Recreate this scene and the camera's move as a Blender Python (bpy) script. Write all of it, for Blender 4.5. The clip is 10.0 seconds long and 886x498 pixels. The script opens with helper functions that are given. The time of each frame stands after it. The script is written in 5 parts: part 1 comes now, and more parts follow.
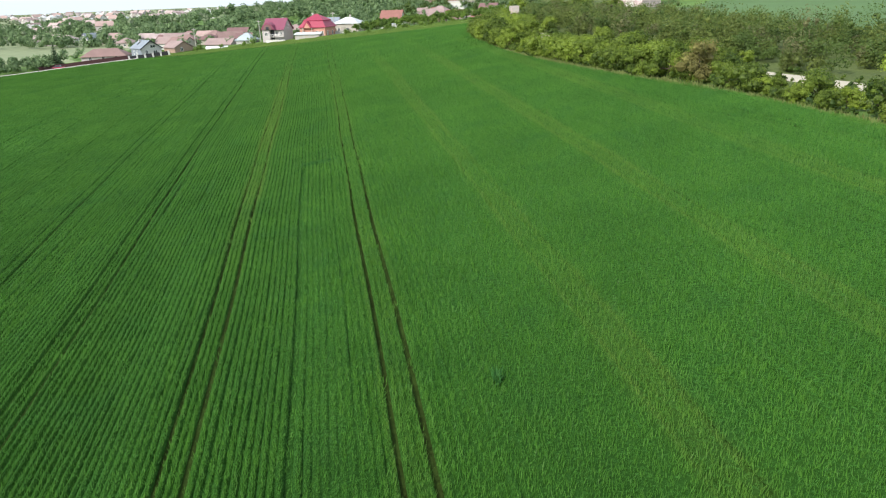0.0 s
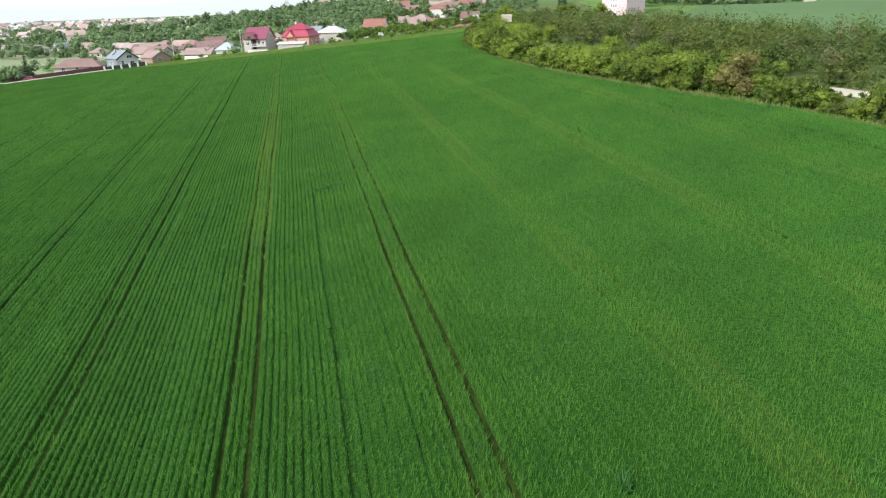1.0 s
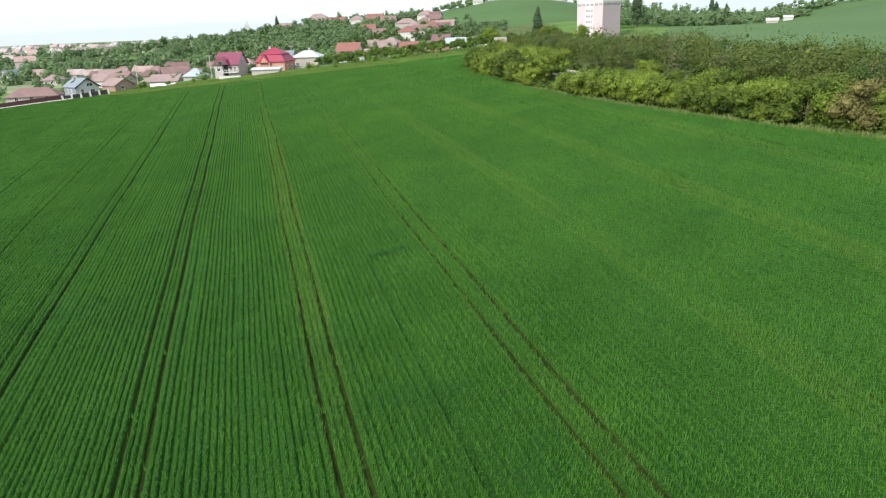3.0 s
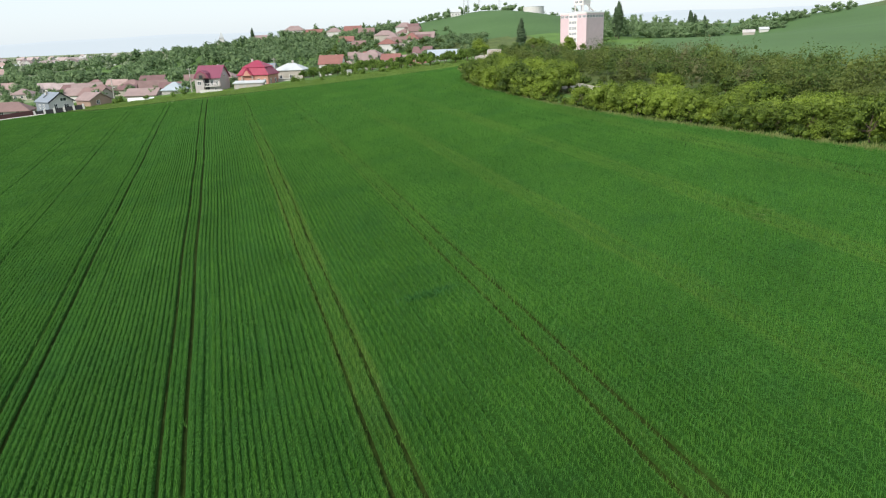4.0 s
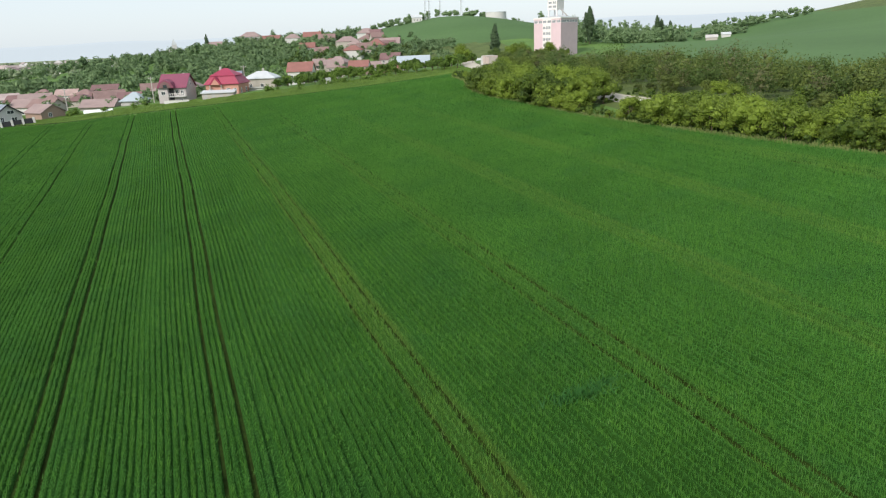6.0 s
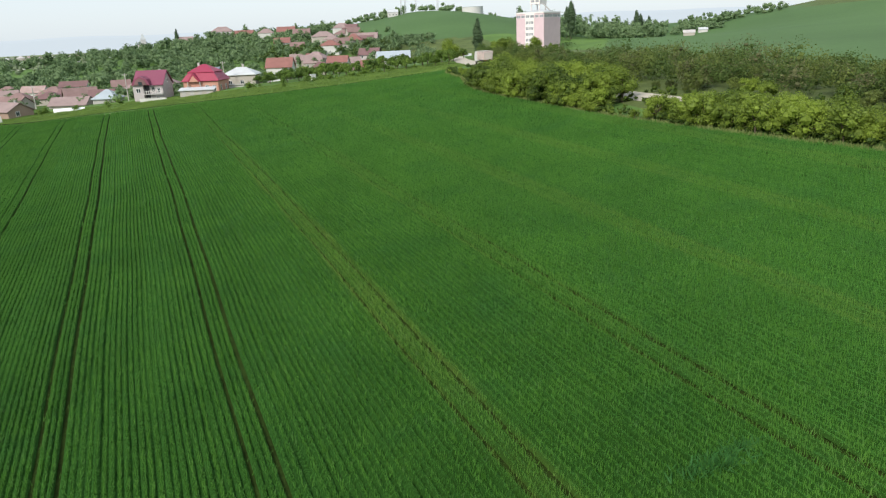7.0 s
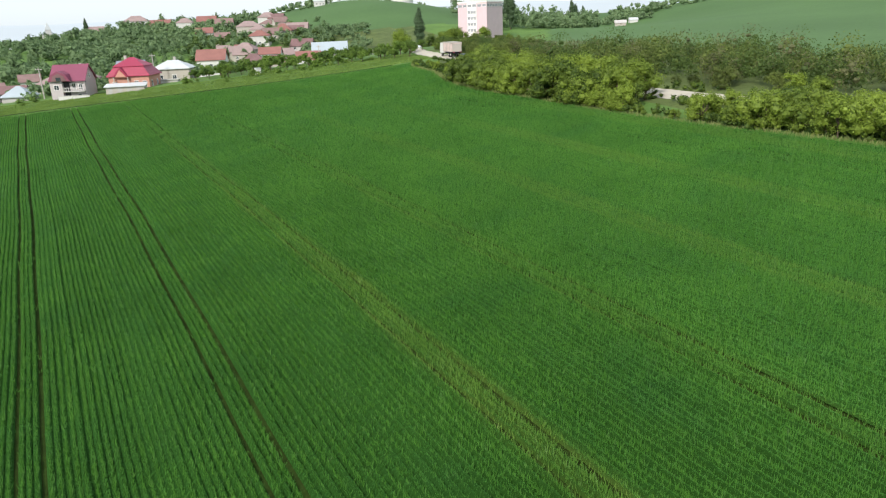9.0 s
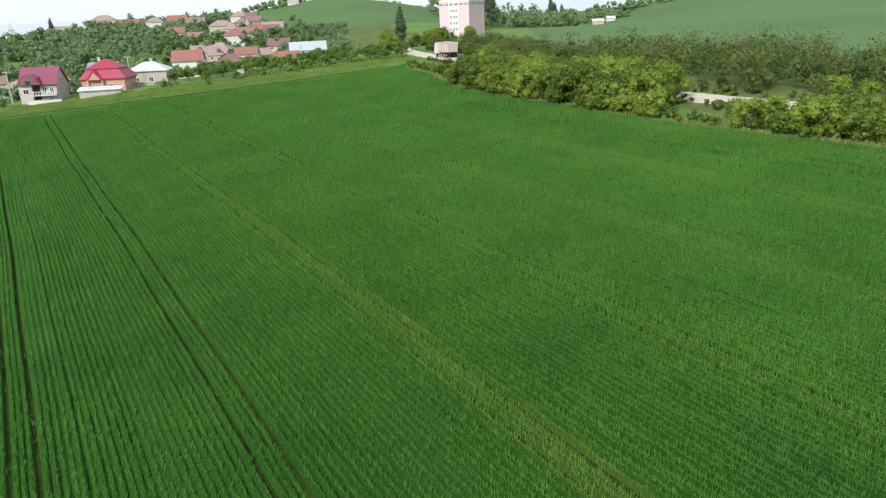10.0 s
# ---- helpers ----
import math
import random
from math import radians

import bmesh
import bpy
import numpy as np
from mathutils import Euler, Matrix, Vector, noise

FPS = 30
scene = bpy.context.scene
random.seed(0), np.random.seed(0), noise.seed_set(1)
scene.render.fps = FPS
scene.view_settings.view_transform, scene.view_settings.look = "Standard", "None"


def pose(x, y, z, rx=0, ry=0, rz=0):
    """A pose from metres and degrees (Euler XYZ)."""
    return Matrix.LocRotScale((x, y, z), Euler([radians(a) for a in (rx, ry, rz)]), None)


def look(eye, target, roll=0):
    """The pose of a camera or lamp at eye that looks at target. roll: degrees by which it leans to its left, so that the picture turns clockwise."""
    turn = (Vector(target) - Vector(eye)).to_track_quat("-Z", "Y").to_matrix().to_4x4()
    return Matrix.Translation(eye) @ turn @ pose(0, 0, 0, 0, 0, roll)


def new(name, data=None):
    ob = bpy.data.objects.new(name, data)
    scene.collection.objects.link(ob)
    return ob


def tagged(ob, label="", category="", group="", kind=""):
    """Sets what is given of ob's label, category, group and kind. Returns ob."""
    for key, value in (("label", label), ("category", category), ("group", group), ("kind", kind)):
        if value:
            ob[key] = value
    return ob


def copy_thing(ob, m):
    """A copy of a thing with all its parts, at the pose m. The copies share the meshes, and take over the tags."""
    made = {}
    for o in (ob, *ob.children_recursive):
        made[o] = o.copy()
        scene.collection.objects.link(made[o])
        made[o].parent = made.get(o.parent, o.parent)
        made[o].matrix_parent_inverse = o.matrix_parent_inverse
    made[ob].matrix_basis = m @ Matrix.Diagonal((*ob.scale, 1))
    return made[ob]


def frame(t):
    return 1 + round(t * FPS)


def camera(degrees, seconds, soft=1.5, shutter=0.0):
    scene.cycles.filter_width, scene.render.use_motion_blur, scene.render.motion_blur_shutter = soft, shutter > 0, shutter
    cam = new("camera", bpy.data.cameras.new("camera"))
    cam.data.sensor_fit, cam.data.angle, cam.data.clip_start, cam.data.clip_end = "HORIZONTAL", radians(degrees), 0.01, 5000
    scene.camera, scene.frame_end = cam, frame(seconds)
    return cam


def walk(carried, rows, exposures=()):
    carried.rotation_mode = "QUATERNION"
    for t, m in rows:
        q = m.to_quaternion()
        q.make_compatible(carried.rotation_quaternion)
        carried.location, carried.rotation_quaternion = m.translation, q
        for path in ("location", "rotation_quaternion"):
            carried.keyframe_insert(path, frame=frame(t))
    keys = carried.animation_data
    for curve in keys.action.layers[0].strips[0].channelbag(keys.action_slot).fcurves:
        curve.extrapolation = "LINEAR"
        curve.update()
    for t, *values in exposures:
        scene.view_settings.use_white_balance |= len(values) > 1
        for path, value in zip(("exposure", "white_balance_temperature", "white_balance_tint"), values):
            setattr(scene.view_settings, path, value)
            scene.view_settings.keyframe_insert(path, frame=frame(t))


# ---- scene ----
cam = camera(64.4, 10.0, soft=1.2)
PATH = [
    (0, (1.025, 1.091, 17.977), (0.983, 2.969, 17.29), -2.1),
    (0.5, (-1.448, 4.776, 17.957), (-1.466, 6.657, 17.278), -2.1),
    (1, (-4.01, 8.54, 18.047), (-3.985, 10.425, 17.378), -2.1),
    (1.5, (-6.522, 12.214, 18.103), (-6.433, 14.101, 17.445), -2.1),
    (2, (-9.081, 15.981, 18.143), (-8.97, 17.872, 17.499), -2.2),
    (2.5, (-11.479, 19.727, 18.168), (-11.357, 21.621, 17.537), -2.3),
    (4, (-18.65, 31.2, 18.329), (-18.435, 33.099, 17.739), -2.4),
    (4.5, (-20.892, 35.118, 18.343), (-20.634, 37.015, 17.763), -2.4),
    (5, (-23.116, 39.216, 18.397), (-22.832, 41.111, 17.823), -2.4),
    (5.5, (-25.093, 43.175, 18.411), (-24.784, 45.066, 17.836), -2.5),
    (7, (-31.078, 55.299, 18.547), (-30.664, 57.163, 17.952), -2.5),
    (7.5, (-32.798, 59.273, 18.559), (-32.339, 61.123, 17.955), -2.5),
    (8, (-34.523, 63.475, 18.635), (-33.991, 65.303, 18.021), -2.4),
    (8.5, (-36.112, 67.526, 18.675), (-35.54, 69.339, 18.055), -2.3),
    (9, (-37.678, 71.756, 18.782), (-37.066, 73.554, 18.154), -2.4),
    (9.5, (-39.074, 75.874, 18.833), (-38.423, 77.657, 18.201), -2.3),
    (10, (-40.331, 80.236, 19.068), (-39.65, 82.006, 18.434), -2.5),
]
walk(cam, [(t, look(eye, target, roll)) for t, eye, target, roll in PATH],
     [(0, 0.74), (2.5, 0.7), (4, 0.43), (5.5, 0.32), (7, 0.31), (8, 0.41), (10, 0.53)])


# ---------------------------------------------------------------- world and light
SUN_EL, SUN_AZ = 38.0, 228.0   # degrees; azimuth clockwise from +y
world = bpy.data.worlds.new("sky")
scene.world = world
world.use_nodes = True
wn, wl = world.node_tree.nodes, world.node_tree.links
sky_node = wn.new("ShaderNodeTexSky")
sky_node.sky_type = "NISHITA"
sky_node.sun_disc = False
sky_node.sun_elevation = radians(SUN_EL)
sky_node.sun_rotation = radians(SUN_AZ)
sky_node.altitude = 300
sky_node.air_density = 1.0
sky_node.dust_density = 1.5
sky_node.ozone_density = 1.0
veil = wn.new("ShaderNodeMix")     # thin high cloud, even over the whole sky
veil.data_type = "RGBA"
veil.inputs[0].default_value = 0.72
veil.inputs[7].default_value = (5.95, 6.6, 7.15, 1)
wl.new(sky_node.outputs[0], veil.inputs[6])
wl.new(veil.outputs[2], wn["Background"].inputs[0])
wn["Background"].inputs[1].default_value = 0.12

sun_data = bpy.data.lights.new("sun", "SUN")
sun_data.energy = 3.1
sun_data.angle = radians(6)
sun_data.color = (1.0, 0.95, 0.86)
sun = new("sun", sun_data)
sd = Vector((math.sin(radians(SUN_AZ)) * math.cos(radians(SUN_EL)), math.cos(radians(SUN_AZ)) * math.cos(radians(SUN_EL)), math.sin(radians(SUN_EL))))
sun.matrix_world = look(sd * 400, (0, 0, 0))


# ---------------------------------------------------------------- materials
def mat(name, colour, rough=0.8, vary=0.25, scale=0.5, fine=6.0, bump=0.0, metal=0.0, tint=None, island=0.0, objects=0.0, leaf=False, spec=0.3):
    """Two noises, coarse and fine, between a darker and a lighter or tinted colour, with relief."""
    m = bpy.data.materials.new(name)
    m.use_nodes = True
    n, l = m.node_tree.nodes, m.node_tree.links
    b = n["Principled BSDF"]
    b.inputs["Roughness"].default_value = rough
    b.inputs["Metallic"].default_value = metal
    b.inputs["Specular IOR Level"].default_value = spec
    geo = n.new("ShaderNodeNewGeometry")
    n1 = n.new("ShaderNodeTexNoise")
    n1.inputs["Scale"].default_value = scale
    n1.inputs["Detail"].default_value = 4
    n2 = n.new("ShaderNodeTexNoise")
    n2.inputs["Scale"].default_value = fine
    n2.inputs["Detail"].default_value = 3
    for t in (n1, n2):
        l.new(geo.outputs["Position"], t.inputs["Vector"])
    lo = tuple(c * (1 - vary) for c in colour) + (1,)
    hi = tuple(min(1, c * (1 + vary)) for c in (tint or colour)) + (1,)
    mix = n.new("ShaderNodeMix")
    mix.data_type = "RGBA"
    mix.inputs[6].default_value, mix.inputs[7].default_value = lo, hi
    add = n.new("ShaderNodeMath")
    add.operation = "ADD"
    half = n.new("ShaderNodeMath")
    half.operation = "MULTIPLY_ADD"
    half.inputs[1].default_value, half.inputs[2].default_value = 1.1, -0.3
    l.new(n1.outputs[0], half.inputs[0])
    fin = n.new("ShaderNodeMath")
    fin.operation = "MULTIPLY_ADD"
    fin.inputs[1].default_value, fin.inputs[2].default_value = 0.7, -0.12
    l.new(n2.outputs[0], fin.inputs[0])
    l.new(half.outputs[0], add.inputs[0])
    l.new(fin.outputs[0], add.inputs[1])
    last = add
    for amount, kind in ((island, 0), (objects, 1)):
        if amount:
            src = geo.outputs["Random Per Island"] if kind == 0 else n.new("ShaderNodeObjectInfo").outputs["Random"]
            a = n.new("ShaderNodeMath")
            a.operation = "MULTIPLY_ADD"
            a.inputs[1].default_value, a.inputs[2].default_value = amount, -amount / 2
            l.new(src, a.inputs[0])
            s = n.new("ShaderNodeMath")
            s.operation = "ADD"
            l.new(last.outputs[0], s.inputs[0])
            l.new(a.outputs[0], s.inputs[1])
            last = s
    last.use_clamp = True
    l.new(last.outputs[0], mix.inputs[0])
    l.new(mix.outputs[2], b.inputs["Base Color"])
    if bump:
        bp = n.new("ShaderNodeBump")
        bp.inputs["Strength"].default_value = min(1, bump)
        bp.inputs["Distance"].default_value = 0.25 * bump
        l.new(n2.outputs[0], bp.inputs["Height"])
        l.new(bp.outputs[0], b.inputs["Normal"])
    if leaf:
        tr = n.new("ShaderNodeBsdfTranslucent")
        l.new(mix.outputs[2], tr.inputs["Color"])
        ms = n.new("ShaderNodeMixShader")
        ms.inputs[0].default_value = 0.3
        l.new(b.outputs[0], ms.inputs[1])
        l.new(tr.outputs[0], ms.inputs[2])
        l.new(ms.outputs[0], n["Material Output"].inputs["Surface"])
    return m


def crop_material(name, lush, light, dry, blades=False):
    """Young cereal: broad lush and thin patches, paler strips along the wheel tracks, and fine change from plant to plant."""
    m = mat(name, lush, rough=0.55 if blades else 0.8, vary=0.22, scale=0.13, fine=2.2 if blades else 5.0, bump=0.0 if blades else 0.8, tint=light, island=0.45 if blades else 0.0, leaf=True, spec=0.38 if blades else 0.1)
    n, l = m.node_tree.nodes, m.node_tree.links
    geo = n.new("ShaderNodeNewGeometry")
    sep = n.new("ShaderNodeSeparateXYZ")
    l.new(geo.outputs["Position"], sep.inputs[0])

    def op(kind, a, b=None, c=None, clamp=False):
        q = n.new("ShaderNodeMath")
        q.operation, q.use_clamp = kind, clamp
        for i, v in enumerate((a, b, c)):
            if v is None:
                continue
            if isinstance(v, (int, float)):
                q.inputs[i].default_value = v
            else:
                l.new(v, q.inputs[i])
        return q.outputs[0]

    u = op("MULTIPLY_ADD", sep.outputs["Y"], ROW_SLOPE, sep.outputs["X"])
    wob = n.new("ShaderNodeTexNoise")
    wob.inputs["Scale"].default_value = 0.06
    l.new(geo.outputs["Position"], wob.inputs["Vector"])
    uu = op("ADD", u, op("MULTIPLY_ADD", wob.outputs[0], 1.0, -0.5))
    off = op("PINGPONG", op("SUBTRACT", uu, TRAM_U), TRAM_STEP / 2)     # distance to the nearest tramline
    wheel_strip = op("SUBTRACT", 1.0, op("DIVIDE", op("ABSOLUTE", op("SUBTRACT", off, 0.75)), 0.4), clamp=True)
    strip = op("MAXIMUM", op("MULTIPLY", op("SUBTRACT", 1.0, op("DIVIDE", off, 1.7), clamp=True), 0.5), op("MULTIPLY", wheel_strip, 0.9))
    patch = n.new("ShaderNodeTexNoise")
    patch.inputs["Scale"].default_value, patch.inputs["Detail"].default_value = 0.09, 3
    comb = n.new("ShaderNodeCombineXYZ")
    l.new(op("MULTIPLY", u, 1.6), comb.inputs[0])
    l.new(op("MULTIPLY", sep.outputs["Y"], 0.6), comb.inputs[1])
    l.new(comb.outputs[0], patch.inputs["Vector"])
    thin = op("MULTIPLY", strip, op("MULTIPLY_ADD", patch.outputs[0], 3.0, -0.75, clamp=True))
    mix = n.new("ShaderNodeMix")
    mix.data_type = "RGBA"
    src = [k for k in n if k.bl_idname == "ShaderNodeMix"][0]
    rank = n.new("ShaderNodeTexNoise")
    rank.inputs["Scale"].default_value, rank.inputs["Detail"].default_value = 0.2, 3
    l.new(geo.outputs["Position"], rank.inputs["Vector"])
    blue = n.new("ShaderNodeMix")     # ranker, blue-green spots
    blue.data_type = "RGBA"
    l.new(op("MULTIPLY", op("MULTIPLY_ADD", rank.outputs[0], 4.0, -2.15, clamp=True), 0.6), blue.inputs[0])
    l.new(src.outputs[2], blue.inputs[6])
    blue.inputs[7].default_value = (lush[0] * 0.75, lush[1] * 0.85, lush[2] * 1.8, 1)
    l.new(blue.outputs[2], mix.inputs[6])
    mix.inputs[7].default_value = (*dry, 1)
    left = op("MULTIPLY_ADD", u, 0.2, 2.8, clamp=True)     # no pale strips on the far tramlines
    mid = op("MULTIPLY", op("MULTIPLY_ADD", u, 1.0, 2.7, clamp=True), op("MULTIPLY_ADD", u, -1.0, 10.0, clamp=True))
    start = op("MULTIPLY_ADD", sep.outputs["Y"], 0.033, -1.5, clamp=True)
    first = op("MAXIMUM", start, op("MULTIPLY_ADD", u, 1.0, 2.7, clamp=True))
    right = op("MULTIPLY_ADD", u, 0.33, -2.7, clamp=True)
    first = op("MULTIPLY", first, op("MULTIPLY_ADD", right, -0.5, 1.0))
    left = op("MULTIPLY", op("MULTIPLY", left, first), op("MULTIPLY_ADD", mid, -0.65, 1.0))
    near = op("MULTIPLY_ADD", op("MULTIPLY_ADD", sep.outputs["Y"], 0.014, -1.8, clamp=True), -0.85, 1.0)     # the strips fade with the closing crop
    l.new(op("MULTIPLY", op("MULTIPLY", op("MULTIPLY", thin, left), near), 0.85), mix.inputs[0])
    for k in n:
        if k.bl_idname == "ShaderNodeBsdfPrincipled":
            k.inputs["Sheen Weight"].default_value = 0.42 if blades else 0.28
            k.inputs["Sheen Roughness"].default_value = 0.5
            k.inputs["Sheen Tint"].default_value = (0.32, 1.0, 0.2, 1)
            l.new(mix.outputs[2], k.inputs["Base Color"])
        if k.bl_idname == "ShaderNodeBsdfTranslucent":
            l.new(mix.outputs[2], k.inputs["Color"])
    return m


ROW_SLOPE, TRAM_U, TRAM_STEP = 0.1795, 3.5, 10.75

M = {
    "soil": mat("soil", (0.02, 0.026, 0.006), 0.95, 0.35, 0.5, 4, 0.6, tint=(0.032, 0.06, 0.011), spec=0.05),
    "meadow": mat("meadow", (0.06, 0.14, 0.025), 0.9, 0.3, 0.06, 1.2, 0.6, tint=(0.1, 0.175, 0.032)),
    "hillcrop": mat("hillcrop", (0.056, 0.12, 0.031), 0.9, 0.18, 0.012, 0.5, 0.3, tint=(0.072, 0.138, 0.04)),
    # valley floor: its pale tone has the haze of distance painted in
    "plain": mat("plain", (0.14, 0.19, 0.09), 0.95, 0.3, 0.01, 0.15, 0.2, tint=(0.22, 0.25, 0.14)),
    "scrub": mat("scrub", (0.05, 0.08, 0.02), 0.95, 0.35, 0.15, 2, 0.6, tint=(0.1, 0.13, 0.035)),
    "track": mat("track", (0.44, 0.4, 0.33), 0.95, 0.15, 0.3, 4, 0.4),
    # row bodies: shade between the leaves is put into this darker green
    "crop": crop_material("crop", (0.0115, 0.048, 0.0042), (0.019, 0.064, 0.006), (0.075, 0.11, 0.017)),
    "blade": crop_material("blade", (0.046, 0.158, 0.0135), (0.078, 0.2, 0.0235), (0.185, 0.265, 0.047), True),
    "grass": mat("grass", (0.125, 0.215, 0.042), 0.8, 0.25, 0.12, 2, 0, tint=(0.18, 0.265, 0.06), island=0.4, leaf=True),
    "drygrass": mat("drygrass", (0.16, 0.21, 0.06), 0.8, 0.25, 0.2, 2, 0, tint=(0.24, 0.265, 0.1), island=0.5, leaf=True),
    "straw": mat("straw", (0.13, 0.23, 0.05), 0.7, 0.2, 0.5, 4, 0, tint=(0.17, 0.26, 0.07), island=0.5, leaf=True),
    "rank": mat("rank", (0.04, 0.145, 0.03), 0.7, 0.2, 0.5, 4, 0, island=0.5, leaf=True),
    "leaf_red": mat("leaf_red", (0.115, 0.11, 0.035), 0.7, 0.3, 0.3, 3, 0, tint=(0.2, 0.185, 0.06), island=0.6, leaf=True),
    "leaf": mat("leaf", (0.056, 0.114, 0.015), 0.6, 0.42, 0.25, 3, 0, tint=(0.168, 0.23, 0.029), island=0.4, objects=0.7, leaf=True),
    "leaf_dark": mat("leaf_dark", (0.056, 0.084, 0.018), 0.65, 0.38, 0.2, 3, 0, tint=(0.122, 0.158, 0.034), island=0.35, objects=0.6, leaf=True),
    "leaf_wood": mat("leaf_wood", (0.045, 0.085, 0.018), 0.65, 0.35, 0.25, 3, 0, tint=(0.09, 0.14, 0.03), island=0.4, leaf=True),
    "leaf_brown": mat("leaf_brown", (0.09, 0.1, 0.042), 0.7, 0.3, 0.25, 3, 0, tint=(0.15, 0.155, 0.065), island=0.5, leaf=True),
    # far and valley trees: distance haze is put into these paler greens
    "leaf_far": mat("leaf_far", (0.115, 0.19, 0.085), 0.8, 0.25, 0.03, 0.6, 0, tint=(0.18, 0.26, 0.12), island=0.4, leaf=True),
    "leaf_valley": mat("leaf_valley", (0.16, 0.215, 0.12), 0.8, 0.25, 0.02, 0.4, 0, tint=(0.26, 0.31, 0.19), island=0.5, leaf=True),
    "leaf_fruit": mat("leaf_fruit", (0.065, 0.13, 0.02), 0.65, 0.35, 0.3, 3, 0, tint=(0.14, 0.22, 0.035), island=0.4, objects=0.5, leaf=True),
    "leaf_poplar": mat("leaf_poplar", (0.06, 0.1, 0.045), 0.65, 0.3, 0.3, 3, 0, island=0.5, leaf=True),
    "blossom": mat("blossom", (0.75, 0.74, 0.68), 0.8, 0.15, 0.5, 5, 0, island=0.3),
    "bark": mat("bark", (0.11, 0.085, 0.06), 0.95, 0.3, 2, 20, 0.4),
}


# ---------------------------------------------------------------- the lie of the land
def ease(a, b, v):
    t = np.clip((v - a) / (b - a), 0, 1)
    return t * t * (3 - 2 * t)


def edge_y(x):
    """The far edge of the crop."""
    return 274 - 10 * ease(-118, -92, x) - 34.5 * ease(-95, 30, x) - 13 * (1 - ease(-180, -118, x))


def hedge_x(y):
    """The edge of the crop along the hedge."""
    near = 9.3 + (np.maximum(165 - y, 0) / 100) ** 1.45 * 25.5
    far = 9.3 - 2.6 * np.sin(np.clip((y - 165) / 45, 0, 1) * np.pi) + np.maximum(y - 225, 0) * 0.3
    return np.where(y < 165, near, far)


def field_z(x, y):
    x, y = np.clip(x, -200, 30), np.clip(y, -80, 330)
    return -1.577 + 0.16896 * x + 0.0553 * y + 1.242e-4 * x * x - 2.406e-4 * x * y - 7.222e-5 * y * y


def land(x, y):
    """The height of the ground."""
    x, y = np.asarray(x, float), np.asarray(y, float)
    valley_x = -200 * (1 - ease(150, 420, y))
    far = -6 + 14 * ease(0, 150, x - valley_x)
    wide = np.where(x < 110, 150.0, 85.0)
    far = far + 31 * np.exp(-(((x - 110) / wide) ** 2) / 2) * ease(340, 820, y) * np.exp(-((np.maximum(y - 820, 0) / 600) ** 2) / 2)
    far = far + 28 * np.exp(-(((x - 600) / 165) ** 2) / 2 - (((y - 420) / 300) ** 2) / 2)
    far = far - 3 * np.exp(-(((x - 105) / 50) ** 2) / 2 - (((y - 430) / 60) ** 2) / 2) - 9 * np.exp(-(((x - 225) / 70) ** 2) / 2 - (((y - 545) / 60) ** 2) / 2)
    far = far + 7 * np.exp(-(((x + 170) / 75) ** 2) / 2 - (((y - 800) / 120) ** 2) / 2) + 28 * np.exp(-(((x - 620) / 95) ** 2) / 2 - (((y - 560) / 130) ** 2) / 2)
    far = far - 6 * np.exp(-(((x - 310) / 45) ** 2) / 2 - (((y - 610) / 45) ** 2) / 2)
    far = far + 5 * np.exp(-((x / 35) ** 2) / 2 - (((y - 530) / 35) ** 2) / 2) + 5 * np.exp(-(((x + 76) / 45) ** 2) / 2 - (((y - 806) / 60) ** 2) / 2)
    reach = 220 - 80 * ease(-20, 20, x)
    w = np.maximum(ease(0, 1, (y - edge_y(x)) / reach), ease(8, 70, x - hedge_x(y)))
    return field_z(x, y) * (1 - w) + far * w


def zat(x, y):
    return float(land(x, y))


def in_crop(x, y, m=0.0):
    return (y < edge_y(x) - m) & (x < hedge_x(y) - m) & (y > -60) & (x > -185)


def raw_mesh(name, verts, faces, materials, index=None, smooth=False):
    """A mesh from arrays: verts (n, 3), faces (m, 3 or 4)."""
    me = bpy.data.meshes.new(name)
    verts, faces = np.asarray(verts, np.float32), np.asarray(faces, np.int32)
    k = faces.shape[1]
    me.vertices.add(len(verts))
    me.vertices.foreach_set("co", verts.ravel())
    me.loops.add(faces.size)
    me.loops.foreach_set("vertex_index", faces.ravel())
    me.polygons.add(len(faces))
    me.polygons.foreach_set("loop_start", np.arange(len(faces), dtype=np.int32) * k)
    for m in materials:
        me.materials.append(m)
    if index is not None:
        me.polygons.foreach_set("material_index", np.asarray(index, np.int32))
    me.polygons.foreach_set("use_smooth", np.full(len(faces), smooth))
    me.update(calc_edges=True)
    return me


def stretch(lo, hi, step, out, grow):
    """Coordinates: even from lo to hi, then ever wider to -out and out."""
    mid = list(np.arange(lo, hi + 0.01, step))
    s, v = step, hi
    while v < out:
        s *= grow
        v += s
        mid.append(min(v, out))
    s, v = step, lo
    while v > -out:
        s *= grow
        v -= s
        mid.insert(0, max(v, -out))
    return np.array(mid)


gx, gy = stretch(-190, 120, 3.0, 4600, 1.06), stretch(-40, 420, 3.0, 4600, 1.05)
GX, GY = np.meshgrid(gx, gy)
GZ = land(GX, GY)
nx, ny = len(gx), len(gy)
vid = np.arange(nx * ny).reshape(ny, nx)
gf = np.stack([vid[:-1, :-1], vid[:-1, 1:], vid[1:, 1:], vid[1:, :-1]], -1).reshape(-1, 4)
cx, cy = (GX[:-1, :-1] + GX[1:, 1:]).ravel() / 2, (GY[:-1, :-1] + GY[1:, 1:]).ravel() / 2
slot = np.full(len(gf), 1)
slot[in_crop(cx, cy, 1.0)] = 0
